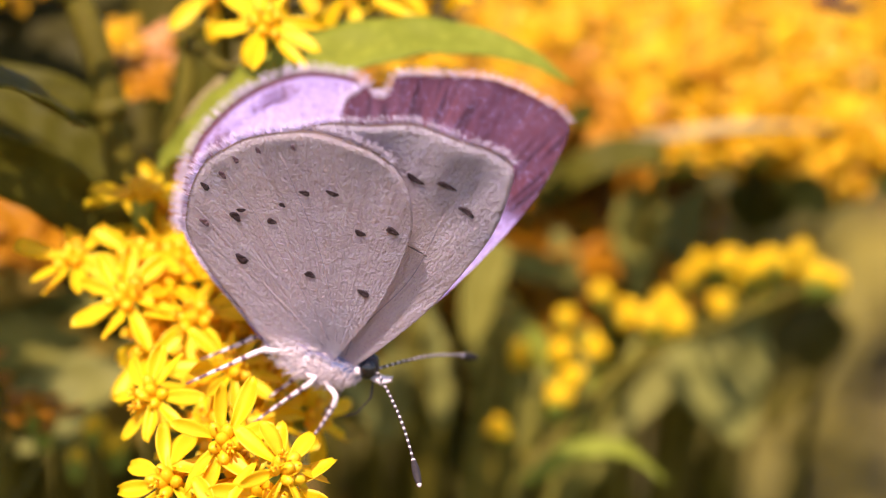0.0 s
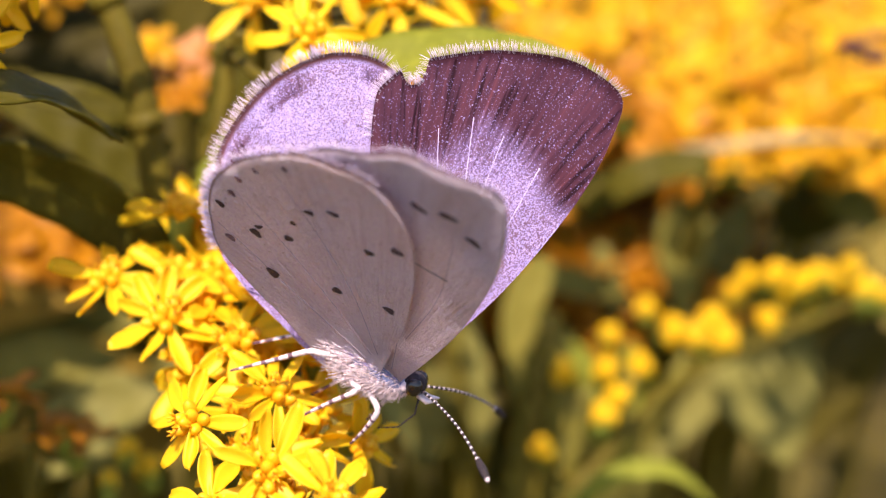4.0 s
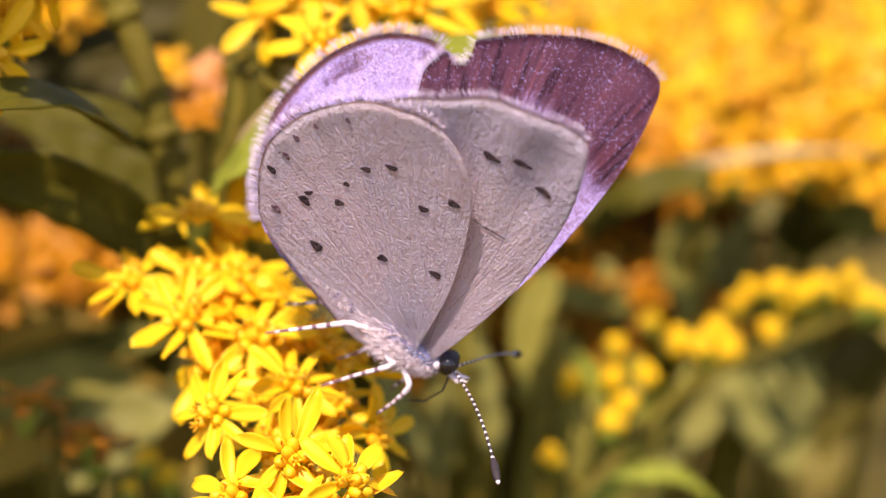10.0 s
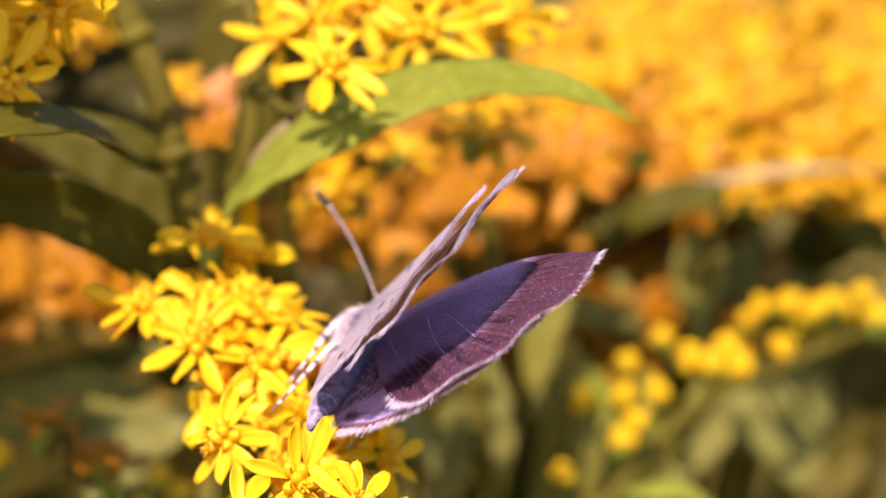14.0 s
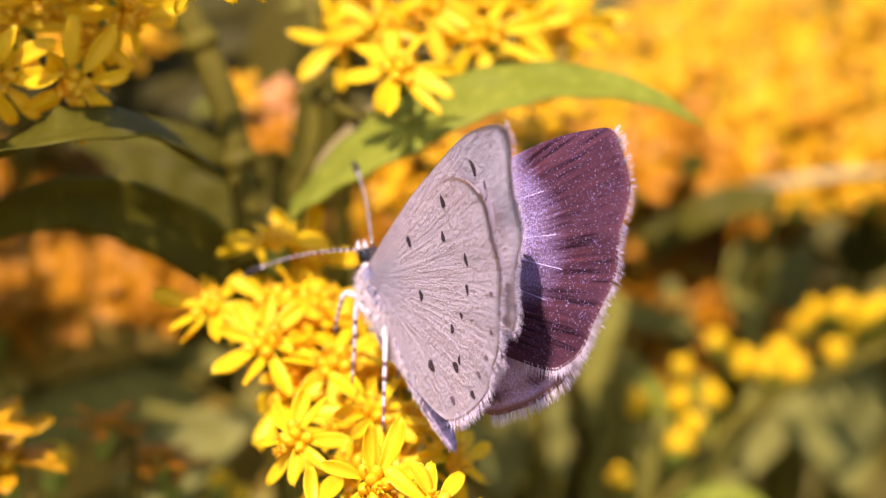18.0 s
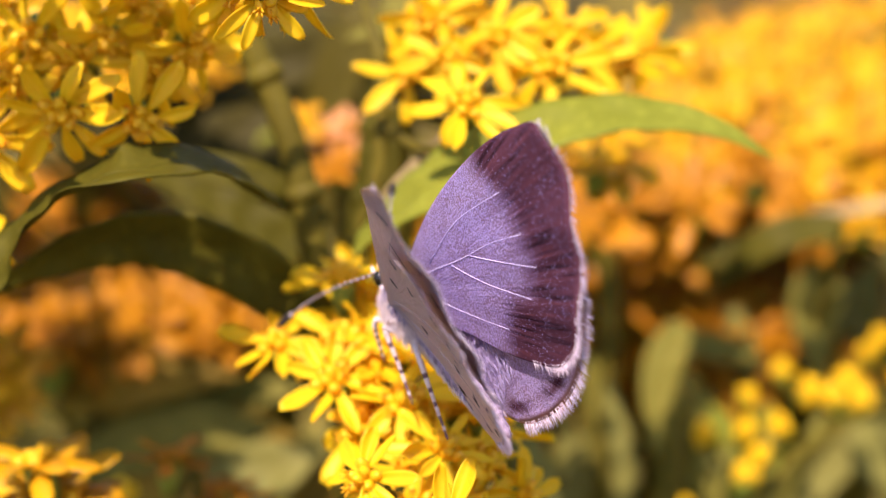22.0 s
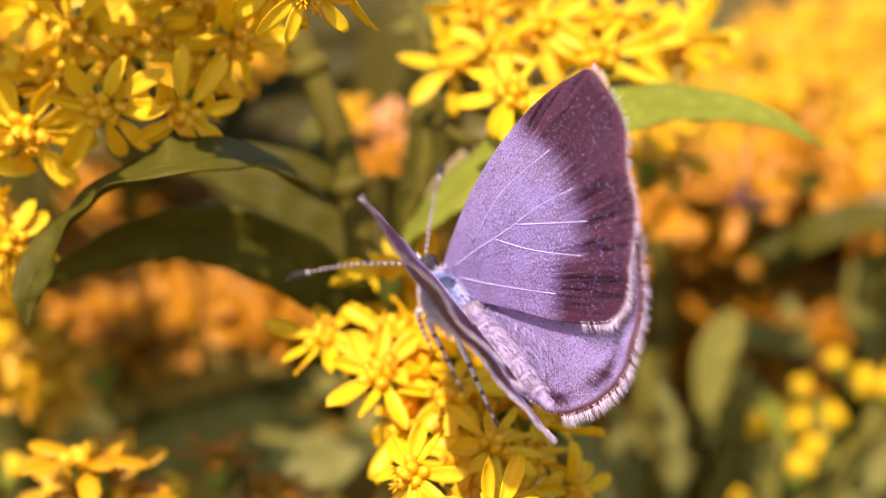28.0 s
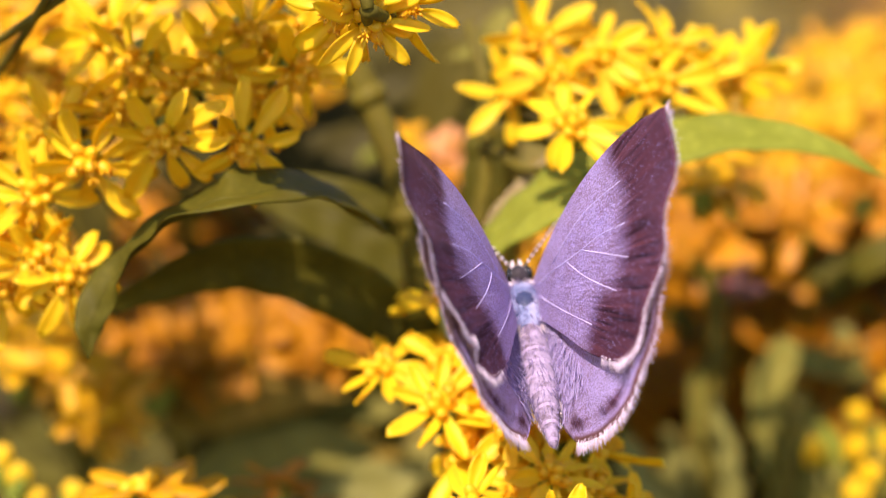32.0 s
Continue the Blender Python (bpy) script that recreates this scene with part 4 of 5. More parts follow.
def body_material(name, a, b, c, scale):
    n = Nodes(name)
    colour = n.mix(n.ramp(n.noise(scale, 4, 0.7), 0.35, 0.65), a, b)
    colour = n.mix(n.ramp(n.noise(scale * 0.3, 2), 0.45, 0.65, 0, 0.6), colour, c)
    n.bump(n.noise(scale * 1.5, 3), 0.6, 0.0001)
    return n.done(colour, 0.65, 0.25)


UPPER_FORE, UPPER_HIND, UNDER = wing_upper("forewing_upperside", False), wing_upper("hindwing_upperside", True), wing_under()
WHITE_HAIR = fuzz_material("white_fringe_hair", (0.90, 0.80, 0.92), (0.56, 0.42, 0.56))
PALE_HAIR = fuzz_material("pale_body_hair", (0.92, 0.80, 0.82), (0.70, 0.58, 0.64))
BLUE_HAIR = fuzz_material("lilac_hair", (0.46, 0.38, 0.64), (0.28, 0.22, 0.42))
VEIN = body_material("pale_vein", (0.66, 0.57, 0.86), (0.44, 0.35, 0.62), (0.62, 0.54, 0.80), 6000)
UNDER_VEIN = body_material("underside_vein", (0.46, 0.34, 0.38), (0.40, 0.30, 0.33), (0.52, 0.40, 0.44), 6000)
SPOT = body_material("dark_spot", (0.035, 0.02, 0.028), (0.06, 0.035, 0.04), (0.025, 0.015, 0.02), 7000)
SMUDGE = body_material("faint_brown_spot", (0.13, 0.07, 0.09), (0.20, 0.12, 0.15), (0.10, 0.05, 0.07), 7000)
THORAX = body_material("thorax", (0.09, 0.11, 0.22), (0.20, 0.23, 0.40), (0.42, 0.40, 0.56), 3000)
BACK = body_material("abdomen_scales", (0.12, 0.085, 0.12), (0.29, 0.23, 0.35), (0.39, 0.32, 0.48), 3600)
RING = body_material("abdomen_rings", (0.40, 0.32, 0.47), (0.29, 0.22, 0.35), (0.36, 0.28, 0.42), 5000)
BLACK = body_material("black_scales", (0.018, 0.014, 0.018), (0.04, 0.03, 0.036), (0.03, 0.022, 0.02), 6000)
SHIELD = Nodes("dark_shield").done((0.035, 0.045, 0.10), 0.35, 0.5)
EYE = Nodes("black_eye").done((0.008, 0.007, 0.008), 0.12, 0.6)
WHITE = body_material("white_scales", (0.74, 0.64, 0.66), (0.58, 0.48, 0.52), (0.68, 0.58, 0.60), 5000)

FORE = [(0.80, -0.21), (1.40, 2.32), (1.93, 5.41), (2.17, 8.60), (2.18, 11.81), (1.82, 14.32), (1.16, 16.13), (-0.59, 16.21), (-2.19, 15.61), (-3.70, 14.53), (-5.08, 13.17), (-6.15, 11.76), (-6.60, 10.35), (-6.50, 9.30), (-5.11, 6.67), (-3.17, 3.76), (-1.39, 0.88)]
HIND = [(-0.50, 0.05), (-0.38, 2.84), (-1.18, 6.45), (-2.37, 9.70), (-3.72, 11.47), (-5.12, 12.17), (-6.44, 11.97), (-7.73, 11.12), (-8.87, 9.54), (-9.56, 7.63), (-9.85, 5.49), (-9.53, 3.72), (-8.97, 2.26), (-8.17, 0.90), (-6.58, -0.15), (-4.61, -0.93), (-2.21, -1.81), (-0.50, -1.00)]

SPAN = 0.87


class Wing:
    """The form of one wing: a along the body to the head, p outwards, in millimetres; side is 1 for the right, -1 for the left."""

    def __init__(self, outline, margin, hind, side):
        self.hind, self.side = hind, side
        self.line = [(q.x, q.y) for q in spline([(*q, 0) for q in outline], 7)]
        if not hind and side < 0:
            # a torn nick in the outer margin
            self.line = [(x + 0.55 * d, y - 0.75 * d) for x, y in self.line for d in (max(0, 1 - (math.hypot(x + 6.1, y - 11.75) / 0.62) ** 2) ** 0.5,)]
        self.margin = self.line[margin[0] * 7:margin[1] * 7 + 1]
        self.low = -0.25 if hind else 0.0

    def height(self, a, p):
        t = math.atan2(a, p / SPAN)
        s = min(1, math.hypot(a, p) / (15.5 * SPAN))
        return self.low - 0.9 * s * s + 0.55 * s * (1 - s) + (0.08 if self.hind else 0.15) * s ** 4 * math.sin(t * 27) + 0.012 * s * math.sin(t * 41 + 9 * s)

    def place(self, a, p, lift=0.0):
        p = p * SPAN
        return Vector((self.side * p, a, self.height(a, p) + lift)) * MM

    def edge(self, a, p):
        return min(math.hypot(a - x, p - y) for x, y in self.margin)

    def lilac(self, a, p, edge):
        if self.hind:
            t = math.atan2(-a, p)
            spots = 0.5 + 0.5 * math.sin(t * 19)
            return min(2.0, abs(edge - 0.8) * 3.4 - 0.15 - 1.0 * spots) if edge < 2.4 else 2.0
        return edge - (2.9 + 2.6 * max(0, min(1, (a + 2.5) / 4)))

    def mesh(self, upper):
        rings, n = 20, len(self.line)
        v, f, s, edge, lilac, turn, reach = [], [], [], [], [], [], []
        for lift in (0.025, -0.025):
            for i in range(rings + 1):
                k = (i / rings) ** 0.8
                for x, y in self.line:
                    a, p = x * k, y * k
                    e = self.edge(a, p)
                    v.append(self.place(a, p, lift))
                    edge.append(e), lilac.append(self.lilac(a, p, e)), turn.append(math.atan2(a, p)), reach.append(k)
        m = (rings + 1) * n
        for side in (0, 1):
            for i in range(rings):
                for j in range(n):
                    q = (j + 1) % n
                    face = (side * m + i * n + j, side * m + (i + 1) * n + j, side * m + (i + 1) * n + q, side * m + i * n + q)
                    f.append(face if (side == 0) == (self.side < 0) else face[::-1])
                    s.append(side)
        for j in range(n):
            q = (j + 1) % n
            f.append((rings * n + j, rings * n + q, m + rings * n + q, m + rings * n + j))
            s.append(1)
        me = mesh_of("wing", v, f, [upper, UNDER], s)
        for key, values in (("edge", edge), ("lilac", lilac), ("turn", turn), ("reach", reach)):
            me.attributes.new(key, "FLOAT", "POINT").data.foreach_set("value", values)
        return me

    def fringe(self, count, length, seed):
        rng, b = random.Random(seed), Build()
        line = self.margin if self.hind else self.line[6 * 7:14 * 7 - 2]
        for k in range(count):
            t = rng.uniform(0, len(line) - 1.001)
            i = int(t)
            (x0, y0), (x1, y1) = line[i], line[i + 1]
            u = t - i
            x, y = x0 + (x1 - x0) * u, y0 + (y1 - y0) * u
            d = math.hypot(x1 - x0, y1 - y0) or 1
            nx, ny = (y1 - y0) / d, -(x1 - x0) / d
            if nx * x + ny * (y - 4) < 0:
                nx, ny = -nx, -ny
            size, lean = length * rng.uniform(0.55, 1.2), rng.uniform(-0.4, 0.4)
            p0 = self.place(x - 0.12 * nx, y - 0.12 * ny, rng.uniform(-0.04, 0.04))
            p1 = self.place(x, y) + Vector((self.side * (ny - lean * nx) * size, (nx + lean * ny) * size, rng.uniform(-0.25, 0.25) * size)) * MM
            b.ring_tube([p0, p0.lerp(p1, 0.6), p1], [0.010 * MM, 0.008 * MM, 0.003 * MM], 3)
        return b.mesh("fringe", WHITE_HAIR)

    def vein(self, points, radius, lift):
        b = Build()
        pts = [self.place(q.x, q.y, lift) for q in spline([(*q, 0) for q in points], 5)]
        b.ring_tube(pts, [radius * MM * (1 - 0.5 * k / len(pts)) for k in range(len(pts))], 5)
        return b.mesh("vein", VEIN if lift > 0 else UNDER_VEIN)

    def spot(self, a, p, along, across, lift, mat, seed):
        """A small dark spot that lies on the scales."""
        rng, b, rows = random.Random(seed), Build(), []
        lean = math.atan2(a, p)
        for r in (0.02, 0.6, 1.0):
            row = []
            for k in range(11):
                t = 2 * math.pi * (k % 10) / 10
                w = r * (1 + 0.18 * math.sin(3 * t + seed))
                x, y = along * w * math.cos(t), across * w * math.sin(t)
                row.append(self.place(a + x * math.cos(lean) + y * math.sin(lean), p - x * math.sin(lean) + y * math.cos(lean), lift))
            rows.append(row)
        b.sheet(rows, 0, 0.01 * MM)
        return b.mesh("spot", mat)


FORE_SPOTS = [(-2.60, 11.05, 0.30, 0.15), (-1.49, 12.51, 0.36, 0.16), (-0.37, 13.19, 0.36, 0.16), (0.86, 12.33, 0.32, 0.16), (-0.05, 8.60, 0.72, 0.025)]
HIND_SPOTS = [(-7.35, 3.58, 0.20, 0.26), (-7.40, 4.13, 0.20, 0.10), (-9.10, 4.03, 0.14, 0.22), (-6.24, 4.71, 0.19, 0.16), (-6.48, 5.96, 0.13, 0.12), (-6.27, 7.45, 0.21, 0.14), (-5.55, 8.49, 0.26, 0.14), (-3.58, 7.54, 0.21, 0.16), (-2.85, 8.95, 0.25, 0.19), (-5.83, 1.60, 0.22, 0.28), (-3.51, 3.47, 0.22, 0.17), (-1.50, 4.67, 0.24, 0.17)]
HIND_SMUDGES = [(-9.0, 5.3, 0.13, 0.2), (-8.0, 2.1, 0.16, 0.22), (-9.1, 6.6, 0.1, 0.18), (-8.8, 7.9, 0.1, 0.16), (-8.0, 9.4, 0.09, 0.15)]
FORE_VEINS = [[(0.30, 0.5), (-0.04, 2.76), (-0.49, 5.15), (-0.75, 6.8), (-1.04, 9.03), (-1.62, 11.6)], [(-0.75, 6.8), (-1.87, 9.1), (-3.0, 11.45)], [(-0.55, 5.0), (-2.23, 7.36), (-3.85, 10.1)], [(-0.22, 0.66), (-1.94, 3.5), (-4.17, 7.3)], [(0.25, 3.0), (0.65, 7.0), (0.25, 11.4)]]
HIND_VEINS = [[(-0.6, 1.2), (-3.6, 4.6), (-8.2, 8.6)], [(-0.8, 0.9), (-4.4, 3.0), (-9.0, 5.6)], [(-0.8, 0.4), (-4.6, 1.2), (-8.8, 2.6)]]


def butterfly():
    ob = thing("butterfly", Matrix.Identity(4), "lilac-blue butterfly with brown wing borders and pale spotted undersides", "butterfly")
    moving = {}
    for side, word in ((1, "right"), (-1, "left")):
        for hind in (True, False):
            w = Wing(HIND if hind else FORE, (5, 13) if hind else (6, 13), hind, side)
            kind = "hindwing" if hind else "forewing"
            me = w.mesh(UPPER_HIND if hind else UPPER_FORE)
            wing = under(kind, me, ob, None, "lilac " + kind + (" with a brown dotted margin" if hind else " with a broad brown border"))
            moving[word, kind] = wing
            under("fringe", w.fringe(640 if hind else 620, 0.46 if hind else 0.38, 3 + side + hind), wing, None, "white hair fringe")
            for line in (HIND_VEINS if hind else FORE_VEINS):
                under("vein", w.vein(line, 0.020 if hind else 0.042, 0.012), wing, None, "pale raised vein")
            for line in (HIND_VEINS if hind else FORE_VEINS):
                under("vein", w.vein(line, 0.018, -0.026), wing, None, "faint vein on the underside")
            for k, (a, p, x, y) in enumerate(HIND_SPOTS if hind else FORE_SPOTS):
                under("spot", w.spot(a, p, x * 1.1, y * 1.1, -0.06, SPOT, k), wing, None, "dark brown spot on the underside")
            if hind:
                for k, (a, p, x, y) in enumerate(HIND_SMUDGES):
                    under("spot", w.spot(a, p, x * 1.1, y * 1.1, -0.06, SMUDGE, k), wing, None, "faint brown spot on the underside")
    # thorax, abdomen and head
    b = Build()
    b.ball((0, -0.5 * MM, -0.42 * MM), (0.95 * MM, 1.85 * MM, 0.86 * MM), None, 12, 16)
    under("thorax", b.mesh("thorax", THORAX), ob, None, "blue-grey scaled thorax")
    b = Build()
    b.ball((0, -0.45 * MM, -0.08 * MM), (0.62 * MM, 1.0 * MM, 0.56 * MM), None, 10, 14)
    under("thorax_shield", b.mesh("thorax_shield", SHIELD), ob, None, "dark glossy blue-black middle of the back")
    b = Build()
    pts, radii, slots = [], [], []
    for k in range(57):
        t = k / 56
        pts.append((0, (0.5 - 7.3 * t) * MM, (0.10 * math.sin(math.pi * t)) * MM))
        bulge = 0.05 * abs(math.sin(math.pi * t * 9))
        radii.append((0.42 + 0.28 * math.sin(math.pi * min(1, t * 0.9 + 0.08)) - 0.36 * t ** 3 + bulge) * MM * (1 if k < 56 else 0.25))
        slots.append(1 if k % 6 == 5 and k > 14 else 0)
    b.ring_tube(pts, radii, 16, slots, 1.1)
    abdomen = under("abdomen", b.mesh("abdomen", [BACK, RING]), ob, Matrix.Translation(Vector((0, -1.6, -0.45)) * MM), "grey-brown abdomen with pale rings")
    moving["abdomen"] = abdomen
    rng = random.Random(12)
    for word, mat, count, lo, hi in (("abdomen_hair", BLUE_HAIR, 420, 0.15, math.pi - 0.15), ("belly_hair", PALE_HAIR, 520, math.pi * 0.95, math.pi * 2.05)):
        b = Build()
        for k in range(count):
            t, g = rng.random() ** (1.4 if mat is BLUE_HAIR else 1.0), rng.uniform(lo, hi)
            r = 0.44 + 0.28 * math.sin(math.pi * min(1, t * 0.9 + 0.08)) - 0.36 * t ** 3
            p = Vector((r * math.cos(g), -6.6 * t, 0.10 * math.sin(math.pi * t) + 1.1 * r * math.sin(g))) * MM
            e = p + Vector((math.cos(g) * 0.3, -0.9, math.sin(g) * 0.3)) * rng.uniform(0.2, 0.6) * (1.2 - 0.8 * t) * MM
            b.ring_tube([p, e], [0.02 * MM, 0.004 * MM], 3)
        under(word, b.mesh(word, mat), abdomen, None, "lilac hair on the abdomen" if mat is BLUE_HAIR else "pale hair under the abdomen")
    b = Build()
    b.ball((0, 1.36 * MM, -0.05 * MM), (0.52 * MM, 0.5 * MM, 0.52 * MM), None, 9, 12)
    face = under("head", b.mesh("head", BLACK), ob, None, "small black scaled head")
    for s in (1, -1):
        b = Build()
        b.ball((s * 0.36 * MM, 1.42 * MM, 0.02 * MM), (0.24 * MM, 0.36 * MM, 0.40 * MM), None, 9, 12)
        under("eye", b.mesh("eye", EYE), face, None, "glossy black eye")
        b = Build()
        b.ball(Vector((s * 0.33, 1.05, -0.22)) * MM, Vector((0.22, 0.22, 0.24)) * MM, None, 7, 9)
        under("cheek", b.mesh("cheek", WHITE), face, None, "white scaled patch below the eye")
        b = Build()
        b.ring_tube([Vector(q) * MM for q in ((s * 0.15, 1.7, -0.32), (s * 0.18, 2.15, -0.35), (s * 0.15, 2.5, -0.1))], [0.12 * MM, 0.13 * MM, 0.03 * MM], 6)
        under("palp", b.mesh("palp", WHITE), face, None, "white palp with a dark tip")
        b = Build()
        n = 60
        pts = [Vector((0, 6.9 * k / n, 0.35 * math.sin(math.pi * k / n))) * MM for k in range(n + 1)]
        rad = [(0.055 if k < n * 0.8 else 0.055 + 0.10 * math.sin(math.pi * (k / n - 0.8) / 0.2) ** 0.8 + 0.02) * MM for k in range(n + 1)]
        rad[-1] = 0.04 * MM
        b.ring_tube(pts, rad, 6, [1 if (k % 3 == 0 and k < n * 0.84) or k >= n - 1 else 0 for k in range(n)])
        moving["right" if s > 0 else "left", "antenna"] = under("antenna", b.mesh("antenna", [BLACK, WHITE]), ob, Matrix.Translation(Vector((s * 0.25, 1.85, 0.0)) * MM), "black and white ringed antenna with a dark club")
    b = Build()
    b.ring_tube([Vector(q) * MM for q in ((0, 1.75, -0.35), (0, 2.0, -1.3), (0.1, 1.7, -2.2), (0.2, 1.0, -2.7))], [0.05 * MM, 0.04 * MM, 0.035 * MM, 0.02 * MM], 6)
    under("proboscis", b.mesh("proboscis", BLACK), ob, None, "thin dark proboscis")
    legs = [((0.5, -0.5, -0.9), (0.8, 0.2, -1.15), (1.1, 0.7, -1.4), (1.1, 0.65, -2.4), (1.0, 0.45, -3.5)), ((0.6, -1.1, -0.9), (1.0, -0.7, -0.95), (1.2, -0.42, -0.98), (1.15, -1.2, -2.4), (1.1, -2.05, -4.0)), ((0.7, -2.1, -0.6), (0.9, -2.5, -0.68), (1.0, -2.9, -0.82), (1.1, -4.0, -2.1), (1.2, -5.2, -3.5))]
    for s in (1, -1):
        for q in legs:
            b = Build()
            pts = spline([Vector((s * x, y, z)) * MM for x, y, z in q], 9)
            m = len(pts)
            b.ring_tube(pts, [(0.13 if k < m * 0.5 else 0.13 - 0.18 * (k / m - 0.5)) * MM * (0.85 if k in (m // 2, 3 * m // 4) else 1) for k in range(m)], 7, [1 if (k > m * 0.55 and k % 3 == 1) or (k > m * 0.8 and k % 3 == 2) else 0 for k in range(m - 1)])
            under("leg", b.mesh("leg", [WHITE, SMUDGE]), ob, None, "pinkish white leg with brown bands")
    # hair
    rng = random.Random(5)
    for word, mat, count, lo, hi in (("belly_fur", PALE_HAIR, 2600, -1.0, 0.7), ("back_fur", BLUE_HAIR, 420, 0.5, 1.0)):
        b = Build()
        for k in range(count):
            z = rng.uniform(lo, hi)
            t = rng.uniform(0, 2 * math.pi)
            r = math.sqrt(1 - z * z)
            d = Vector((r * math.cos(t), r * math.sin(t), z))
            if word == "back_fur" and abs(d.x) < 0.35 and rng.random() < 0.6:
                continue
            p = Vector((d.x * 0.92, d.y * 1.82 - 0.5, d.z * 0.84 - 0.45)) * MM
            e = p + (d + Vector((rng.uniform(-0.3, 0.3), -0.9, rng.uniform(-0.5, 0.2)))) * rng.uniform(0.2, 0.48) * MM
            b.ring_tube([p, e], [0.022 * MM, 0.005 * MM], 3)
        if word == "belly_fur":
            b.ball((0, -0.55 * MM, -0.48 * MM), (0.98 * MM, 1.9 * MM, 0.86 * MM), None, 9, 14)
        under(word, b.mesh(word, mat), ob, None, "pale shaggy hair" if word == "belly_fur" else "lilac hair")
    for s in (1, -1):
        w = Wing(HIND, (5, 13), True, s)
        b = Build()
        for k in range(520):
            r, t = rng.uniform(0.08, 0.72), rng.uniform(-0.05, 0.55)
            a, p = -9.2 * r, 9.2 * r * t
            q = w.place(a, p, 0.03)
            e = q + Vector((s * rng.uniform(-0.1, 0.25), -0.7, rng.uniform(0.05, 0.3))) * rng.uniform(0.5, 1.0) * MM
            b.ring_tube([q, e], [0.024 * MM, 0.005 * MM], 3)
        under("hair", b.mesh("hair", BLUE_HAIR), moving["right" if s > 0 else "left", "hindwing"], None, "long lilac hair on the wing base")
    return ob, moving


BUTTERFLY, MOVING = butterfly()


def wing_pose(side, open_angle, sweep):
    """A wing that stands open_angle degrees off the upright and is swept forwards by sweep."""
    return pose(side * 0.0005, 0, 0) @ pose(0, 0, 0, 0, -side * (90 - open_angle), 0) @ pose(0, 0, 0, 0, 0, side * sweep)


def fly():
    ob = thing("fly", Matrix.Translation(plan(3, 0.8, 3.5)), "small dark reddish fly in flight among the plumes", "fly")
    for name, place, size, mat in (("abdomen", (0, -0.9, 0), (0.42, 0.85, 0.4), FLY_BODY), ("thorax", (0, 0.25, 0.08), (0.45, 0.6, 0.45), FLY_BODY), ("head", (0, 0.98, 0.05), (0.42, 0.25, 0.33), FLY_BODY)):
        b = Build()
        b.ball(Vector(place) * MM, Vector(size) * MM, None, 8, 12)
        under(name, b.mesh(name, mat), ob)
    for s in (1, -1):
        b = Build()
        b.sheet([[Vector((s * (0.3 + x), 0.4 - y * 0.35 * k - 0.9 * x, 0.3 + 0.25 * x)) * MM for k in (-1, 0, 1)] for x, y in ((0, 0.2), (0.6, 0.8), (1.3, 1.1), (1.9, 0.9), (2.2, 0.2))], 0, 0.02 * MM)
        under("wing", b.mesh("wing", FLY_BODY), ob, None, "thin smoky wing")
        b = Build()
        b.ball(Vector((s * 0.27, 1.05, 0.1)) * MM, Vector((0.18, 0.2, 0.25)) * MM, None, 6, 8)
        under("eye", b.mesh("eye", FLY_EYE), ob, None, "dark red eye")
        for y in (-0.1, 0.25, 0.6):
            b = Build()
            b.ring_tube([Vector(q) * MM for q in ((s * 0.3, y, -0.2), (s * 0.8, y * 1.8 - 0.1, -0.35), (s * 0.9, y * 2.4 - 0.4, -1.0))], [0.06 * MM, 0.05 * MM, 0.025 * MM], 5)
            under("leg", b.mesh("leg", BLACK), ob)
    return ob


FLY_BODY = body_material("fly_body", (0.05, 0.022, 0.02), (0.11, 0.04, 0.03), (0.03, 0.015, 0.015), 3000)
FLY_EYE = Nodes("fly_eye").done((0.16, 0.02, 0.015), 0.25, 0.5)
FLY = fly()


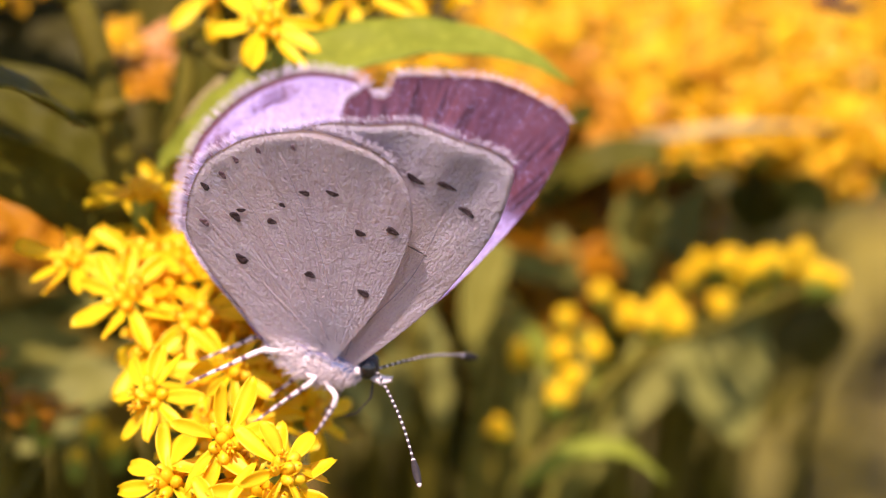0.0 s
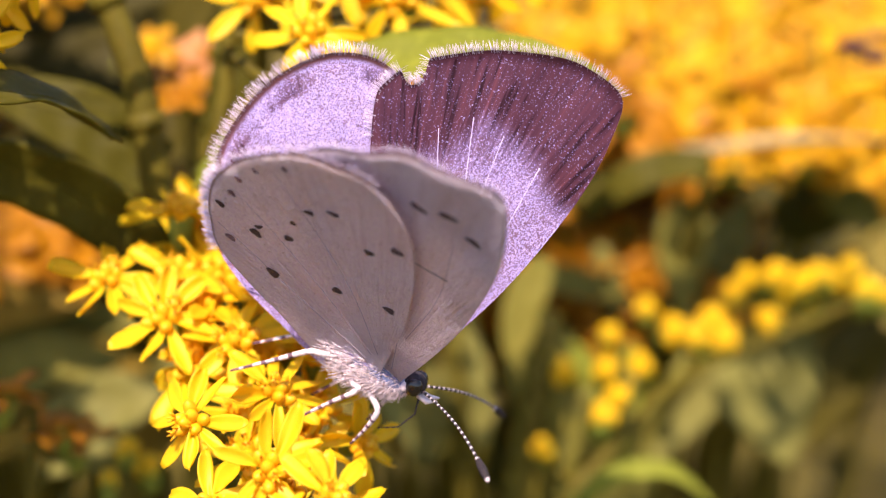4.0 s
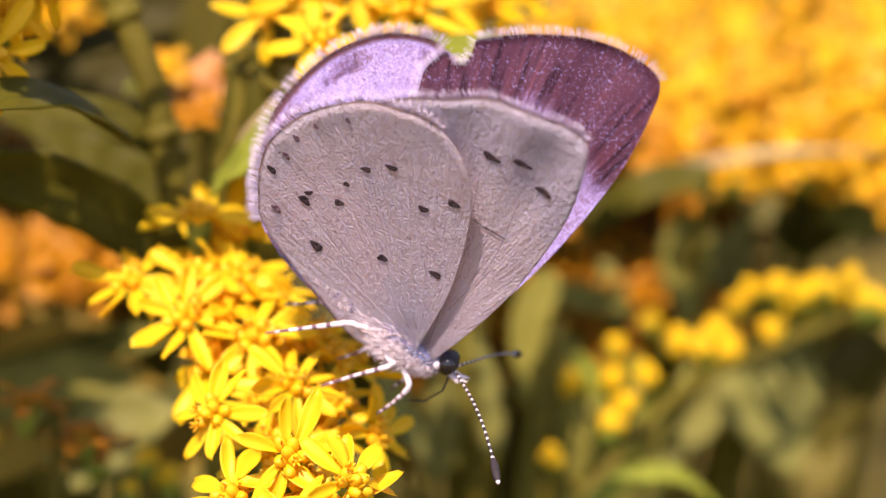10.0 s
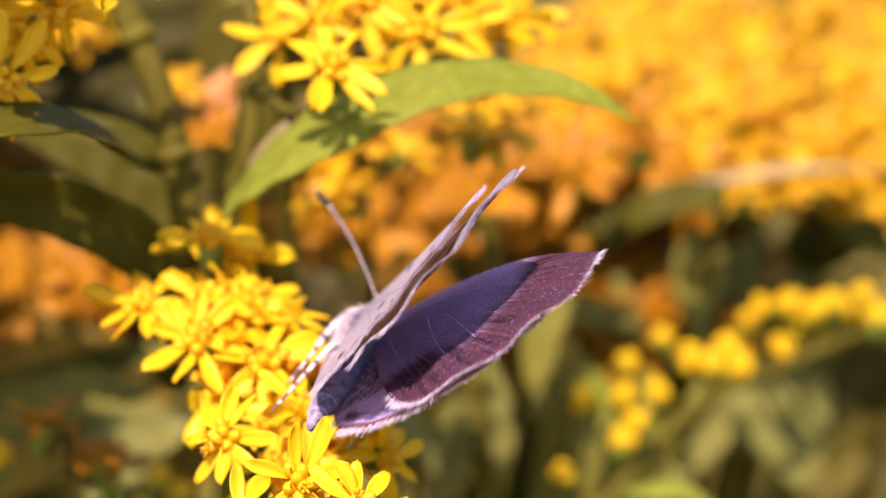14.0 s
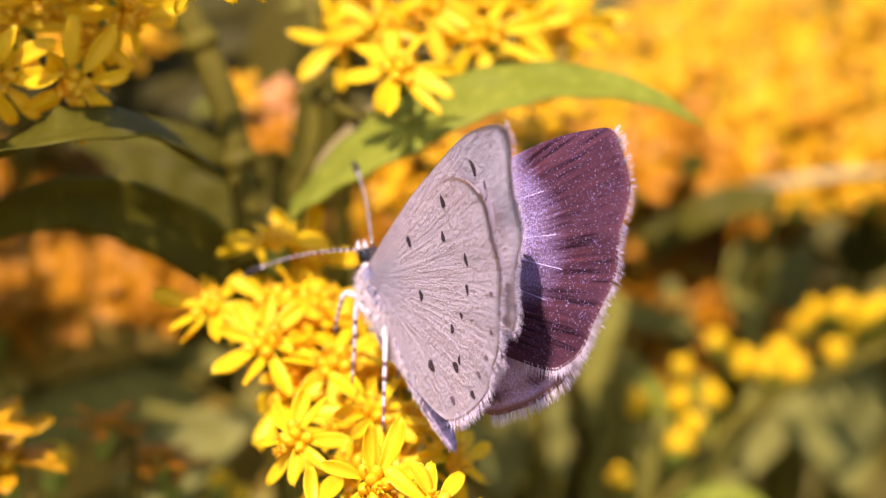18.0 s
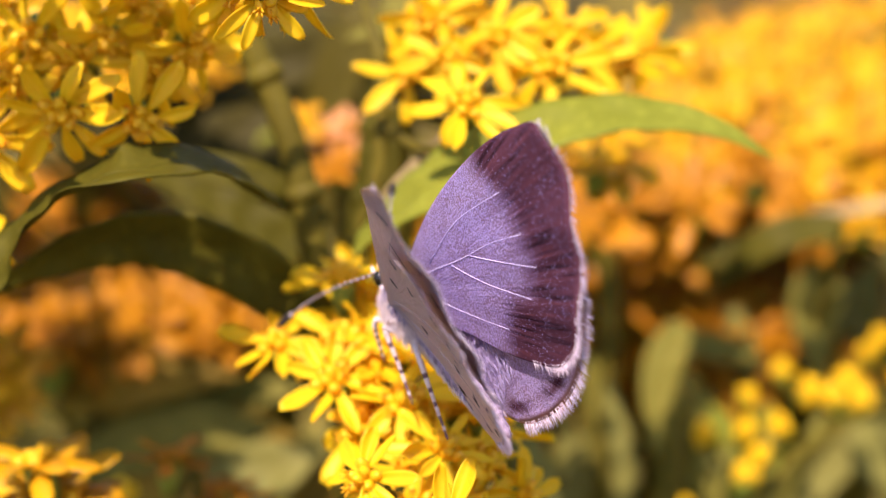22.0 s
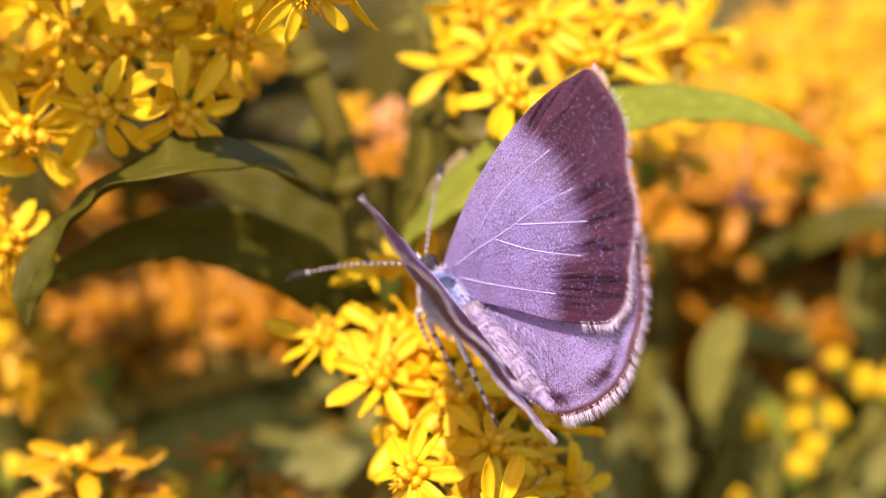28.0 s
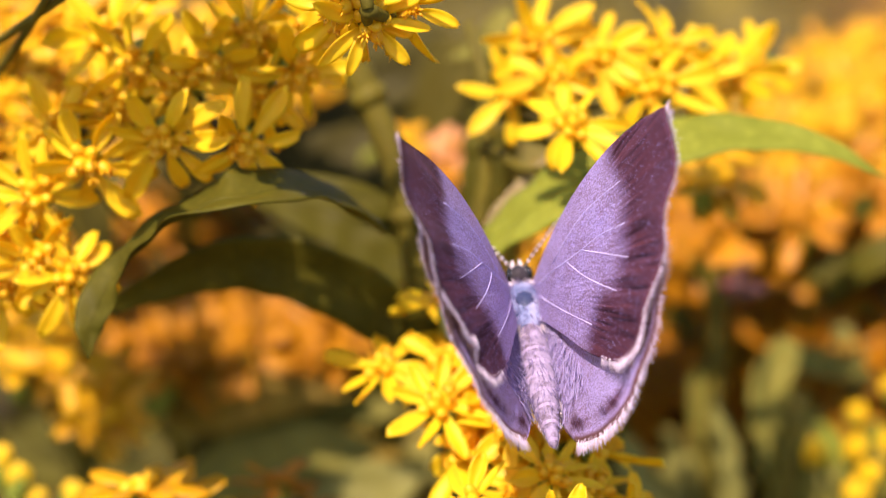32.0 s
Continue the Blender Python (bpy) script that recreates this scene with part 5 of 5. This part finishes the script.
def motions():
    walk(BUTTERFLY, [
    (0, pose(0.00164, -0.00497, 0.79251, -19.64, 0.07, -102.13)),
    (0.5, pose(0.00167, -0.00479, 0.79247, -19.77, 0.74, -103.31)),
    (1, pose(0.00174, -0.00449, 0.79257, -18.51, 2.11, -103.76)),
    (1.5, pose(0.00178, -0.00433, 0.79280, -17.34, 3.10, -103.17)),
    (2, pose(0.00178, -0.00393, 0.79277, -14.30, 2.01, -101.30)),
    (2.5, pose(0.00177, -0.00404, 0.79264, -17.61, 1.52, -101.96)),
    (3, pose(0.00178, -0.00389, 0.79274, -19.34, 2.03, -101.02)),
    (3.5, pose(0.00170, -0.00362, 0.79260, -22.23, 2.42, -102.90)),
    (4, pose(0.00169, -0.00387, 0.79252, -27.02, 4.16, -109.94)),
    (4.5, pose(0.00179, -0.00449, 0.79263, -29.38, 3.14, -114.79)),
    (6.5, pose(0.00201, -0.00593, 0.79274, -35.99, 4.08, -118.23)),
    (7, pose(0.00210, -0.00590, 0.79280, -36.70, 3.90, -117.44)),
    (7.5, pose(0.00205, -0.00599, 0.79282, -38.20, 5.38, -118.11)),
    (8, pose(0.00207, -0.00624, 0.79300, -39.78, 7.14, -118.43)),
    (8.5, pose(0.00229, -0.00625, 0.79320, -38.13, 6.34, -119.54)),
    (9, pose(0.00234, -0.00591, 0.79330, -37.12, 6.87, -116.48)),
    (9.5, pose(0.00242, -0.00556, 0.79367, -35.22, 10.74, -110.75)),
    (10, pose(0.00247, -0.00473, 0.79350, -35.81, 7.77, -108.37)),
    (10.5, pose(0.00212, -0.00363, 0.79360, -23.63, 2.82, -103.54)),
    (11, pose(0.00181, -0.00371, 0.79356, -23.61, -2.41, -93.94)),
    (11.5, pose(0.00151, -0.00082, 0.79304, -18.20, 22.53, -81.85)),
    (12, pose(0.00084, 0.00119, 0.79327, -18.11, 36.55, -59.04)),
    (13, pose(0.00021, -0.00231, 0.79522, 5.73, 42.94, -27.13)),
    (14, pose(0.00019, -0.00027, 0.79357, 2.68, 39.51, -11.30)),
    (16.5, pose(-0.00105, -0.00078, 0.79624, 20.86, 18.58, 13.56)),
    (17, pose(-0.00139, -0.00043, 0.79600, 21.15, 17.10, 12.95)),
    (17.5, pose(-0.00171, -0.00149, 0.79624, 26.52, 12.88, 22.35)),
    (18, pose(-0.00231, -0.00155, 0.79618, 25.93, 6.60, 28.67)),
    (18.5, pose(-0.00280, -0.00155, 0.79680, 19.22, 0.50, 21.61)),
    (19, pose(-0.00351, -0.00093, 0.79663, 14.81, -3.48, 24.30)),
    (19.5, pose(-0.00318, -0.00155, 0.79707, 17.45, -5.16, 23.95)),
    (20, pose(-0.00344, -0.00198, 0.79740, 18.60, -7.38, 24.69)),
    (20.5, pose(-0.00353, -0.00208, 0.79751, 18.92, -9.56, 24.17)),
    (21, pose(-0.00386, -0.00209, 0.79761, 17.85, -11.47, 24.92)),
    (21.5, pose(-0.00410, -0.00195, 0.79752, 16.18, -12.84, 25.87)),
    (22, pose(-0.00437, -0.00168, 0.79720, 14.97, -13.13, 26.91)),
    (22.5, pose(-0.00423, -0.00154, 0.79753, 17.16, -13.17, 26.57)),
    (23, pose(-0.00427, -0.00101, 0.79758, 18.89, -13.82, 26.44)),
    (23.5, pose(-0.00424, -0.00104, 0.79758, 20.29, -14.86, 27.11)),
    (24, pose(-0.00442, -0.00141, 0.79716, 18.56, -14.70, 26.97)),
    (24.5, pose(-0.00445, -0.00175, 0.79758, 19.12, -15.62, 26.62)),
    (26.5, pose(-0.00437, -0.00104, 0.79677, 15.99, -18.31, 23.36)),
    (27, pose(-0.00449, -0.00041, 0.79703, 16.02, -18.68, 24.47)),
    (27.5, pose(-0.00480, -0.00071, 0.79674, 14.81, -17.10, 25.71)),
    (28, pose(-0.00470, -0.00061, 0.79697, 15.08, -18.82, 26.49)),
    (28.5, pose(-0.00492, -0.00077, 0.79684, 14.82, -19.38, 25.07)),
    (29, pose(-0.00486, -0.00087, 0.79707, 16.27, -21.76, 23.46)),
    (29.5, pose(-0.00501, -0.00096, 0.79696, 12.80, -19.16, 23.76)),
    (30, pose(-0.00479, -0.00110, 0.79694, 11.62, -19.71, 24.01)),
    (30.5, pose(-0.00502, -0.00077, 0.79696, 12.10, -17.46, 22.43)),
    (31, pose(-0.00477, 0.00005, 0.79751, 13.10, -14.33, 13.58)),
    (31.5, pose(-0.00446, -0.00012, 0.79741, 16.56, -9.71, 9.46)),
    (32, pose(-0.00383, -0.00036, 0.79763, 22.02, -6.39, 5.38)),
    ])
    walk(MOVING["right", "forewing"], [(0, wing_pose(1, 17.7, 9.1)), (0.5, wing_pose(1, 18.5, 9.3)), (1, wing_pose(1, 19.5, 9.2)), (1.5, wing_pose(1, 20.7, 9.8)), (2, wing_pose(1, 23.9, 11.0)), (2.5, wing_pose(1, 24.7, 8.8)), (3, wing_pose(1, 24.7, 6.2)), (3.5, wing_pose(1, 24.4, 2.3)), (4, wing_pose(1, 21.6, -1.5)), (4.5, wing_pose(1, 22.0, -2.3)), (6.5, wing_pose(1, 24.6, -4.9)), (7, wing_pose(1, 23.3, -5.9)), (7.5, wing_pose(1, 23.5, -7.7)), (8, wing_pose(1, 23.4, -9.7)), (8.5, wing_pose(1, 21.6, -9.4)), (9, wing_pose(1, 17.4, -8.4)), (9.5, wing_pose(1, 14.0, -7.9)), (10, wing_pose(1, 9.0, -7.3)), (10.5, wing_pose(1, 3.8, -0.3)), (11, wing_pose(1, 19.9, -7.0)), (11.5, wing_pose(1, 16.4, -1.8)), (12, wing_pose(1, 9.9, -16.5)), (13, wing_pose(1, 14.9, -17.2)), (14, wing_pose(1, 10.4, -33.5)), (16.5, wing_pose(1, 5.3, -29.3)), (17, wing_pose(1, 6.0, -28.3)), (17.5, wing_pose(1, 7.1, -28.7)), (18, wing_pose(1, 8.2, -26.5)), (18.5, wing_pose(1, 7.2, -32.3)), (19, wing_pose(1, 6.9, -36.7)), (19.5, wing_pose(1, 6.8, -35.2)), (20, wing_pose(1, 8.6, -33.3)), (20.5, wing_pose(1, 7.6, -34.7)), (21, wing_pose(1, 7.5, -35.2)), (21.5, wing_pose(1, 6.6, -35.1)), (22, wing_pose(1, 6.9, -35.1)), (22.5, wing_pose(1, 7.3, -34.6)), (23, wing_pose(1, 7.4, -33.9)), (23.5, wing_pose(1, 9.1, -32.2)), (24, wing_pose(1, 11.9, -30.6)), (24.5, wing_pose(1, 13.0, -30.9)), (26.5, wing_pose(1, 17.4, -29.8)), (27, wing_pose(1, 19.1, -29.9)), (27.5, wing_pose(1, 21.3, -28.7)), (28, wing_pose(1, 19.7, -29.0)), (28.5, wing_pose(1, 20.6, -27.2)), (29, wing_pose(1, 18.9, -27.2)), (29.5, wing_pose(1, 19.1, -25.0)), (30, wing_pose(1, 15.6, -24.7)), (30.5, wing_pose(1, 16.9, -24.4)), (31, wing_pose(1, 17.1, -26.4)), (31.5, wing_pose(1, 18.9, -24.2)), (32, wing_pose(1, 18.9, -21.6))])
    walk(MOVING["right", "hindwing"], [(0, wing_pose(1, 19.2, 21.6)), (0.5, wing_pose(1, 20.0, 21.4)), (1, wing_pose(1, 21.0, 21.2)), (1.5, wing_pose(1, 22.2, 21.3)), (2, wing_pose(1, 25.4, 21.9)), (2.5, wing_pose(1, 26.2, 19.2)), (3, wing_pose(1, 26.2, 16.4)), (3.5, wing_pose(1, 25.9, 12.4)), (4, wing_pose(1, 23.1, 8.4)), (4.5, wing_pose(1, 23.5, 6.7)), (6.5, wing_pose(1, 26.1, 3.3)), (7, wing_pose(1, 24.8, 2.4)), (7.5, wing_pose(1, 25.0, 0.5)), (8, wing_pose(1, 24.9, -1.6)), (8.5, wing_pose(1, 23.1, -1.1)), (9, wing_pose(1, 18.9, -0.0)), (9.5, wing_pose(1, 15.5, 0.2)), (10, wing_pose(1, 10.5, 0.4)), (10.5, wing_pose(1, 5.3, 7.3)), (11, wing_pose(1, 21.4, 3.3)), (11.5, wing_pose(1, 17.9, 7.0)), (12, wing_pose(1, 11.4, -4.8)), (13, wing_pose(1, 16.4, 8.5)), (14, wing_pose(1, 11.9, -7.5)), (16.5, wing_pose(1, 6.8, -7.1)), (17, wing_pose(1, 7.5, -5.8)), (17.5, wing_pose(1, 8.6, -4.1)), (18, wing_pose(1, 9.7, -2.0)), (18.5, wing_pose(1, 8.7, -10.0)), (19, wing_pose(1, 8.4, -14.6)), (19.5, wing_pose(1, 8.3, -13.6)), (20, wing_pose(1, 10.1, -12.3)), (20.5, wing_pose(1, 9.1, -15.3)), (21, wing_pose(1, 9.0, -16.0)), (21.5, wing_pose(1, 8.1, -15.7)), (22, wing_pose(1, 8.4, -14.6)), (22.5, wing_pose(1, 8.8, -16.3)), (23, wing_pose(1, 8.9, -16.7)), (23.5, wing_pose(1, 10.6, -16.5)), (24, wing_pose(1, 13.4, -12.4)), (24.5, wing_pose(1, 14.5, -14.2)), (26.5, wing_pose(1, 18.9, -16.7)), (27, wing_pose(1, 20.6, -17.3)), (27.5, wing_pose(1, 22.8, -16.6)), (28, wing_pose(1, 21.2, -15.9)), (28.5, wing_pose(1, 22.1, -14.8)), (29, wing_pose(1, 20.4, -13.5)), (29.5, wing_pose(1, 20.6, -13.2)), (30, wing_pose(1, 17.1, -12.7)), (30.5, wing_pose(1, 18.4, -12.1)), (31, wing_pose(1, 18.6, -11.5)), (31.5, wing_pose(1, 20.4, -8.6)), (32, wing_pose(1, 20.4, -5.8))])
    walk(MOVING["left", "forewing"], [(0, wing_pose(-1, 39.1, 16.2)), (0.5, wing_pose(-1, 39.0, 15.9)), (1, wing_pose(-1, 37.8, 15.0)), (1.5, wing_pose(-1, 36.0, 14.7)), (2, wing_pose(-1, 36.7, 16.2)), (2.5, wing_pose(-1, 34.3, 14.7)), (3, wing_pose(-1, 29.9, 12.7)), (3.5, wing_pose(-1, 23.9, 8.4)), (4, wing_pose(-1, 13.5, 4.5)), (4.5, wing_pose(-1, 14.2, 2.5)), (6.5, wing_pose(-1, 19.5, -0.4)), (7, wing_pose(-1, 19.7, -0.4)), (7.5, wing_pose(-1, 19.8, -1.9)), (8, wing_pose(-1, 20.0, -2.5)), (8.5, wing_pose(-1, 21.8, -3.2)), (9, wing_pose(-1, 22.6, -2.4)), (9.5, wing_pose(-1, 24.4, -1.8)), (10, wing_pose(-1, 26.1, 0.3)), (10.5, wing_pose(-1, 21.5, 2.6)), (11, wing_pose(-1, 29.3, -0.1)), (11.5, wing_pose(-1, 3.3, 0.7)), (12, wing_pose(-1, -4.2, -11.2)), (13, wing_pose(-1, 7.2, -15.9)), (14, wing_pose(-1, -1.4, -33.7)), (16.5, wing_pose(-1, 6.0, -27.8)), (17, wing_pose(-1, 6.1, -26.5)), (17.5, wing_pose(-1, 4.7, -27.5)), (18, wing_pose(-1, 2.6, -25.7)), (18.5, wing_pose(-1, 5.5, -33.0)), (19, wing_pose(-1, 4.4, -36.7)), (19.5, wing_pose(-1, 4.8, -35.5)), (20, wing_pose(-1, 7.6, -32.8)), (20.5, wing_pose(-1, 9.9, -34.3)), (21, wing_pose(-1, 12.1, -34.9)), (21.5, wing_pose(-1, 12.6, -34.4)), (22, wing_pose(-1, 12.9, -34.0)), (22.5, wing_pose(-1, 13.2, -33.5)), (23, wing_pose(-1, 13.2, -32.6)), (23.5, wing_pose(-1, 14.5, -31.0)), (24, wing_pose(-1, 15.6, -29.5)), (24.5, wing_pose(-1, 16.1, -30.2)), (26.5, wing_pose(-1, 17.7, -30.8)), (27, wing_pose(-1, 18.2, -31.4)), (27.5, wing_pose(-1, 17.0, -30.6)), (28, wing_pose(-1, 15.9, -31.5)), (28.5, wing_pose(-1, 16.6, -29.7)), (29, wing_pose(-1, 17.5, -29.8)), (29.5, wing_pose(-1, 14.9, -28.3)), (30, wing_pose(-1, 12.3, -29.0)), (30.5, wing_pose(-1, 12.4, -28.0)), (31, wing_pose(-1, 12.6, -29.6)), (31.5, wing_pose(-1, 12.8, -25.8)), (32, wing_pose(-1, 13.2, -21.8))])
    walk(MOVING["left", "hindwing"], [(0, wing_pose(-1, 40.6, 8.7)), (0.5, wing_pose(-1, 40.5, 9.7)), (1, wing_pose(-1, 39.3, 9.5)), (1.5, wing_pose(-1, 37.5, 8.7)), (2, wing_pose(-1, 38.2, 7.5)), (2.5, wing_pose(-1, 35.8, 6.2)), (3, wing_pose(-1, 31.4, 3.8)), (3.5, wing_pose(-1, 25.4, -0.9)), (4, wing_pose(-1, 15.0, -6.5)), (4.5, wing_pose(-1, 15.7, -6.3)), (6.5, wing_pose(-1, 21.0, -6.7)), (7, wing_pose(-1, 21.2, -7.6)), (7.5, wing_pose(-1, 21.3, -10.3)), (8, wing_pose(-1, 21.5, -14.1)), (8.5, wing_pose(-1, 23.3, -11.4)), (9, wing_pose(-1, 24.1, -9.0)), (9.5, wing_pose(-1, 25.9, -8.1)), (10, wing_pose(-1, 27.6, -8.0)), (10.5, wing_pose(-1, 23.0, 4.9)), (11, wing_pose(-1, 30.8, -0.4)), (11.5, wing_pose(-1, 4.8, 6.5)), (12, wing_pose(-1, -2.7, -3.7)), (13, wing_pose(-1, 8.7, 19.5)), (14, wing_pose(-1, 0.1, -4.0)), (16.5, wing_pose(-1, 7.5, -8.1)), (17, wing_pose(-1, 7.6, -7.2)), (17.5, wing_pose(-1, 6.2, -3.7)), (18, wing_pose(-1, 4.1, -2.6)), (18.5, wing_pose(-1, 7.0, -10.6)), (19, wing_pose(-1, 5.9, -15.0)), (19.5, wing_pose(-1, 6.3, -14.0)), (20, wing_pose(-1, 9.1, -14.3)), (20.5, wing_pose(-1, 11.4, -17.1)), (21, wing_pose(-1, 13.6, -17.7)), (21.5, wing_pose(-1, 14.1, -17.4)), (22, wing_pose(-1, 14.4, -16.5)), (22.5, wing_pose(-1, 14.7, -17.9)), (23, wing_pose(-1, 14.7, -18.1)), (23.5, wing_pose(-1, 16.0, -17.8)), (24, wing_pose(-1, 17.1, -13.7)), (24.5, wing_pose(-1, 17.6, -15.3)), (26.5, wing_pose(-1, 19.2, -16.9)), (27, wing_pose(-1, 19.7, -17.3)), (27.5, wing_pose(-1, 18.5, -16.8)), (28, wing_pose(-1, 17.4, -16.2)), (28.5, wing_pose(-1, 18.1, -15.2)), (29, wing_pose(-1, 19.0, -14.1)), (29.5, wing_pose(-1, 16.4, -13.4)), (30, wing_pose(-1, 13.8, -12.5)), (30.5, wing_pose(-1, 13.9, -11.5)), (31, wing_pose(-1, 14.1, -10.3)), (31.5, wing_pose(-1, 14.3, -6.2)), (32, wing_pose(-1, 14.7, -2.0))])
    walk(MOVING["right", "antenna"], [(0, pose(0.00025, 0.00185, 0, -6.0, 0, -61.3)), (0.5, pose(0.00025, 0.00185, 0, -5.3, 0, -57.2)), (1, pose(0.00025, 0.00185, 0, -1.1, 0, -52.3)), (1.5, pose(0.00025, 0.00185, 0, 0.6, 0, -53.4)), (2, pose(0.00025, 0.00185, 0, -2.0, 0, -57.0)), (2.5, pose(0.00025, 0.00185, 0, 0.7, 0, -53.9)), (3, pose(0.00025, 0.00185, 0, 2.2, 0, -52.9)), (3.5, pose(0.00025, 0.00185, 0, 2.5, 0, -53.2)), (4, pose(0.00025, 0.00185, 0, 15.2, 0, -54.1)), (6.5, pose(0.00025, 0.00185, 0, 20.1, 0, -48.6)), (7, pose(0.00025, 0.00185, 0, 19.9, 0, -49.3)), (7.5, pose(0.00025, 0.00185, 0, 21.0, 0, -49.9)), (8, pose(0.00025, 0.00185, 0, 24.2, 0, -51.0)), (9, pose(0.00025, 0.00185, 0, 28.4, 0, -38.2)), (10, pose(0.00025, 0.00185, 0, 9.0, 0, -60.7)), (10.5, pose(0.00025, 0.00185, 0, -7.7, 0, -78.9)), (11, pose(0.00025, 0.00185, 0, 1.0, 0, -69.4)), (12, pose(0.00025, 0.00185, 0, -11.1, 0, 0.3)), (22, pose(0.00025, 0.00185, 0, -7.3, 0, -30.8)), (23, pose(0.00025, 0.00185, 0, -14.8, 0, -30.9)), (24, pose(0.00025, 0.00185, 0, -9.5, 0, -32.7)), (27, pose(0.00025, 0.00185, 0, -13.5, 0, -27.2)), (28, pose(0.00025, 0.00185, 0, -6.7, 0, -36.0)), (32, pose(0.00025, 0.00185, 0, -6.7, 0, -36.0))])
    walk(MOVING["left", "antenna"], [(0, pose(-0.00025, 0.00185, 0, -5.0, 0, 58.0)), (3.5, pose(-0.00025, 0.00185, 0, -24.0, 0, 64.0)), (4, pose(-0.00025, 0.00185, 0, -23.8, 0, 57.9)), (6.5, pose(-0.00025, 0.00185, 0, -10.4, 0, 64.8)), (7, pose(-0.00025, 0.00185, 0, -9.6, 0, 64.8)), (7.5, pose(-0.00025, 0.00185, 0, -10.2, 0, 63.3)), (8, pose(-0.00025, 0.00185, 0, -11.0, 0, 62.6)), (8.5, pose(-0.00025, 0.00185, 0, -10.3, 0, 67.9)), (13, pose(-0.00025, 0.00185, 0, -26.3, 0, 59.6)), (14, pose(-0.00025, 0.00185, 0, -1.3, 0, 45.2)), (16.5, pose(-0.00025, 0.00185, 0, -25.2, 0, 32.7)), (17, pose(-0.00025, 0.00185, 0, -59.7, 0, 26.2)), (19, pose(-0.00025, 0.00185, 0, -36.6, 0, 37.2)), (22, pose(-0.00025, 0.00185, 0, -40.7, 0, 36.6)), (23, pose(-0.00025, 0.00185, 0, -35.7, 0, 44.7)), (24, pose(-0.00025, 0.00185, 0, -34.7, 0, 38.2)), (27, pose(-0.00025, 0.00185, 0, -16.1, 0, 44.1)), (28, pose(-0.00025, 0.00185, 0, -18.3, 0, 36.6)), (29, pose(-0.00025, 0.00185, 0, -25.6, 0, 41.0)), (31, pose(-0.00025, 0.00185, 0, -4.6, 0, 24.2)), (32, pose(-0.00025, 0.00185, 0, -4.6, 0, 24.2))])
    walk(MOVING["abdomen"], [(0, pose(0, -0.0016, -0.00045, -25.2)), (2, pose(0, -0.0016, -0.00045, -24.0)), (4, pose(0, -0.0016, -0.00045, -23.0)), (7, pose(0, -0.0016, -0.00045, -22.0)), (8.5, pose(0, -0.0016, -0.00045, -20.0)), (10, pose(0, -0.0016, -0.00045, -5.6)), (11, pose(0, -0.0016, -0.00045, -1.3)), (12, pose(0, -0.0016, -0.00045, 11.8)), (13, pose(0, -0.0016, -0.00045, 2.0)), (14, pose(0, -0.0016, -0.00045, 6.8)), (17, pose(0, -0.0016, -0.00045, 9.0)), (22, pose(0, -0.0016, -0.00045, 9.6)), (24, pose(0, -0.0016, -0.00045, 8.5)), (27, pose(0, -0.0016, -0.00045, 6.0)), (29, pose(0, -0.0016, -0.00045, 1.5)), (31, pose(0, -0.0016, -0.00045, 5.0)), (32, pose(0, -0.0016, -0.00045, -2.5))])
    walk(FLY, [(0, pose(0.02991, 0.03562, 0.79554, 15, 0, 100)), (4, pose(0.02824, 0.03493, 0.79362, 15, 0, 80)), (7, pose(0.02417, 0.03472, 0.79305, 15, 0, 70)), (8, pose(0.01938, 0.03489, 0.79353, 15, 0, 60)), (9.5, pose(0.01623, 0.03384, 0.79064, 15, 0, 100)), (11, pose(0.01198, 0.03302, 0.78839, 15, 0, 130)), (12.5, pose(0.03000, 0.05118, 0.80904, 15, 0, 80)), (16, pose(0.06500, 0.05681, 0.79528, 15, 0, 20)), (21.5, pose(0.05500, 0.04655, 0.76709, 15, 0, -40)), (23, pose(0.02600, 0.03451, 0.77786, 15, 0, 40)), (24, pose(0.01375, 0.03094, 0.78268, 15, 0, 95)), (26.5, pose(0.01498, 0.03205, 0.78572, 15, 0, 110)), (28, pose(0.01178, 0.03302, 0.78838, 15, 0, 118)), (29, pose(0.01059, 0.03269, 0.78748, 15, 0, 122)), (30, pose(0.00943, 0.03211, 0.78589, 15, 0, 112)), (31, pose(0.00845, 0.03200, 0.78558, 15, 0, 108)), (32, pose(0.00838, 0.03194, 0.78542, 15, 0, 112))])

motions()
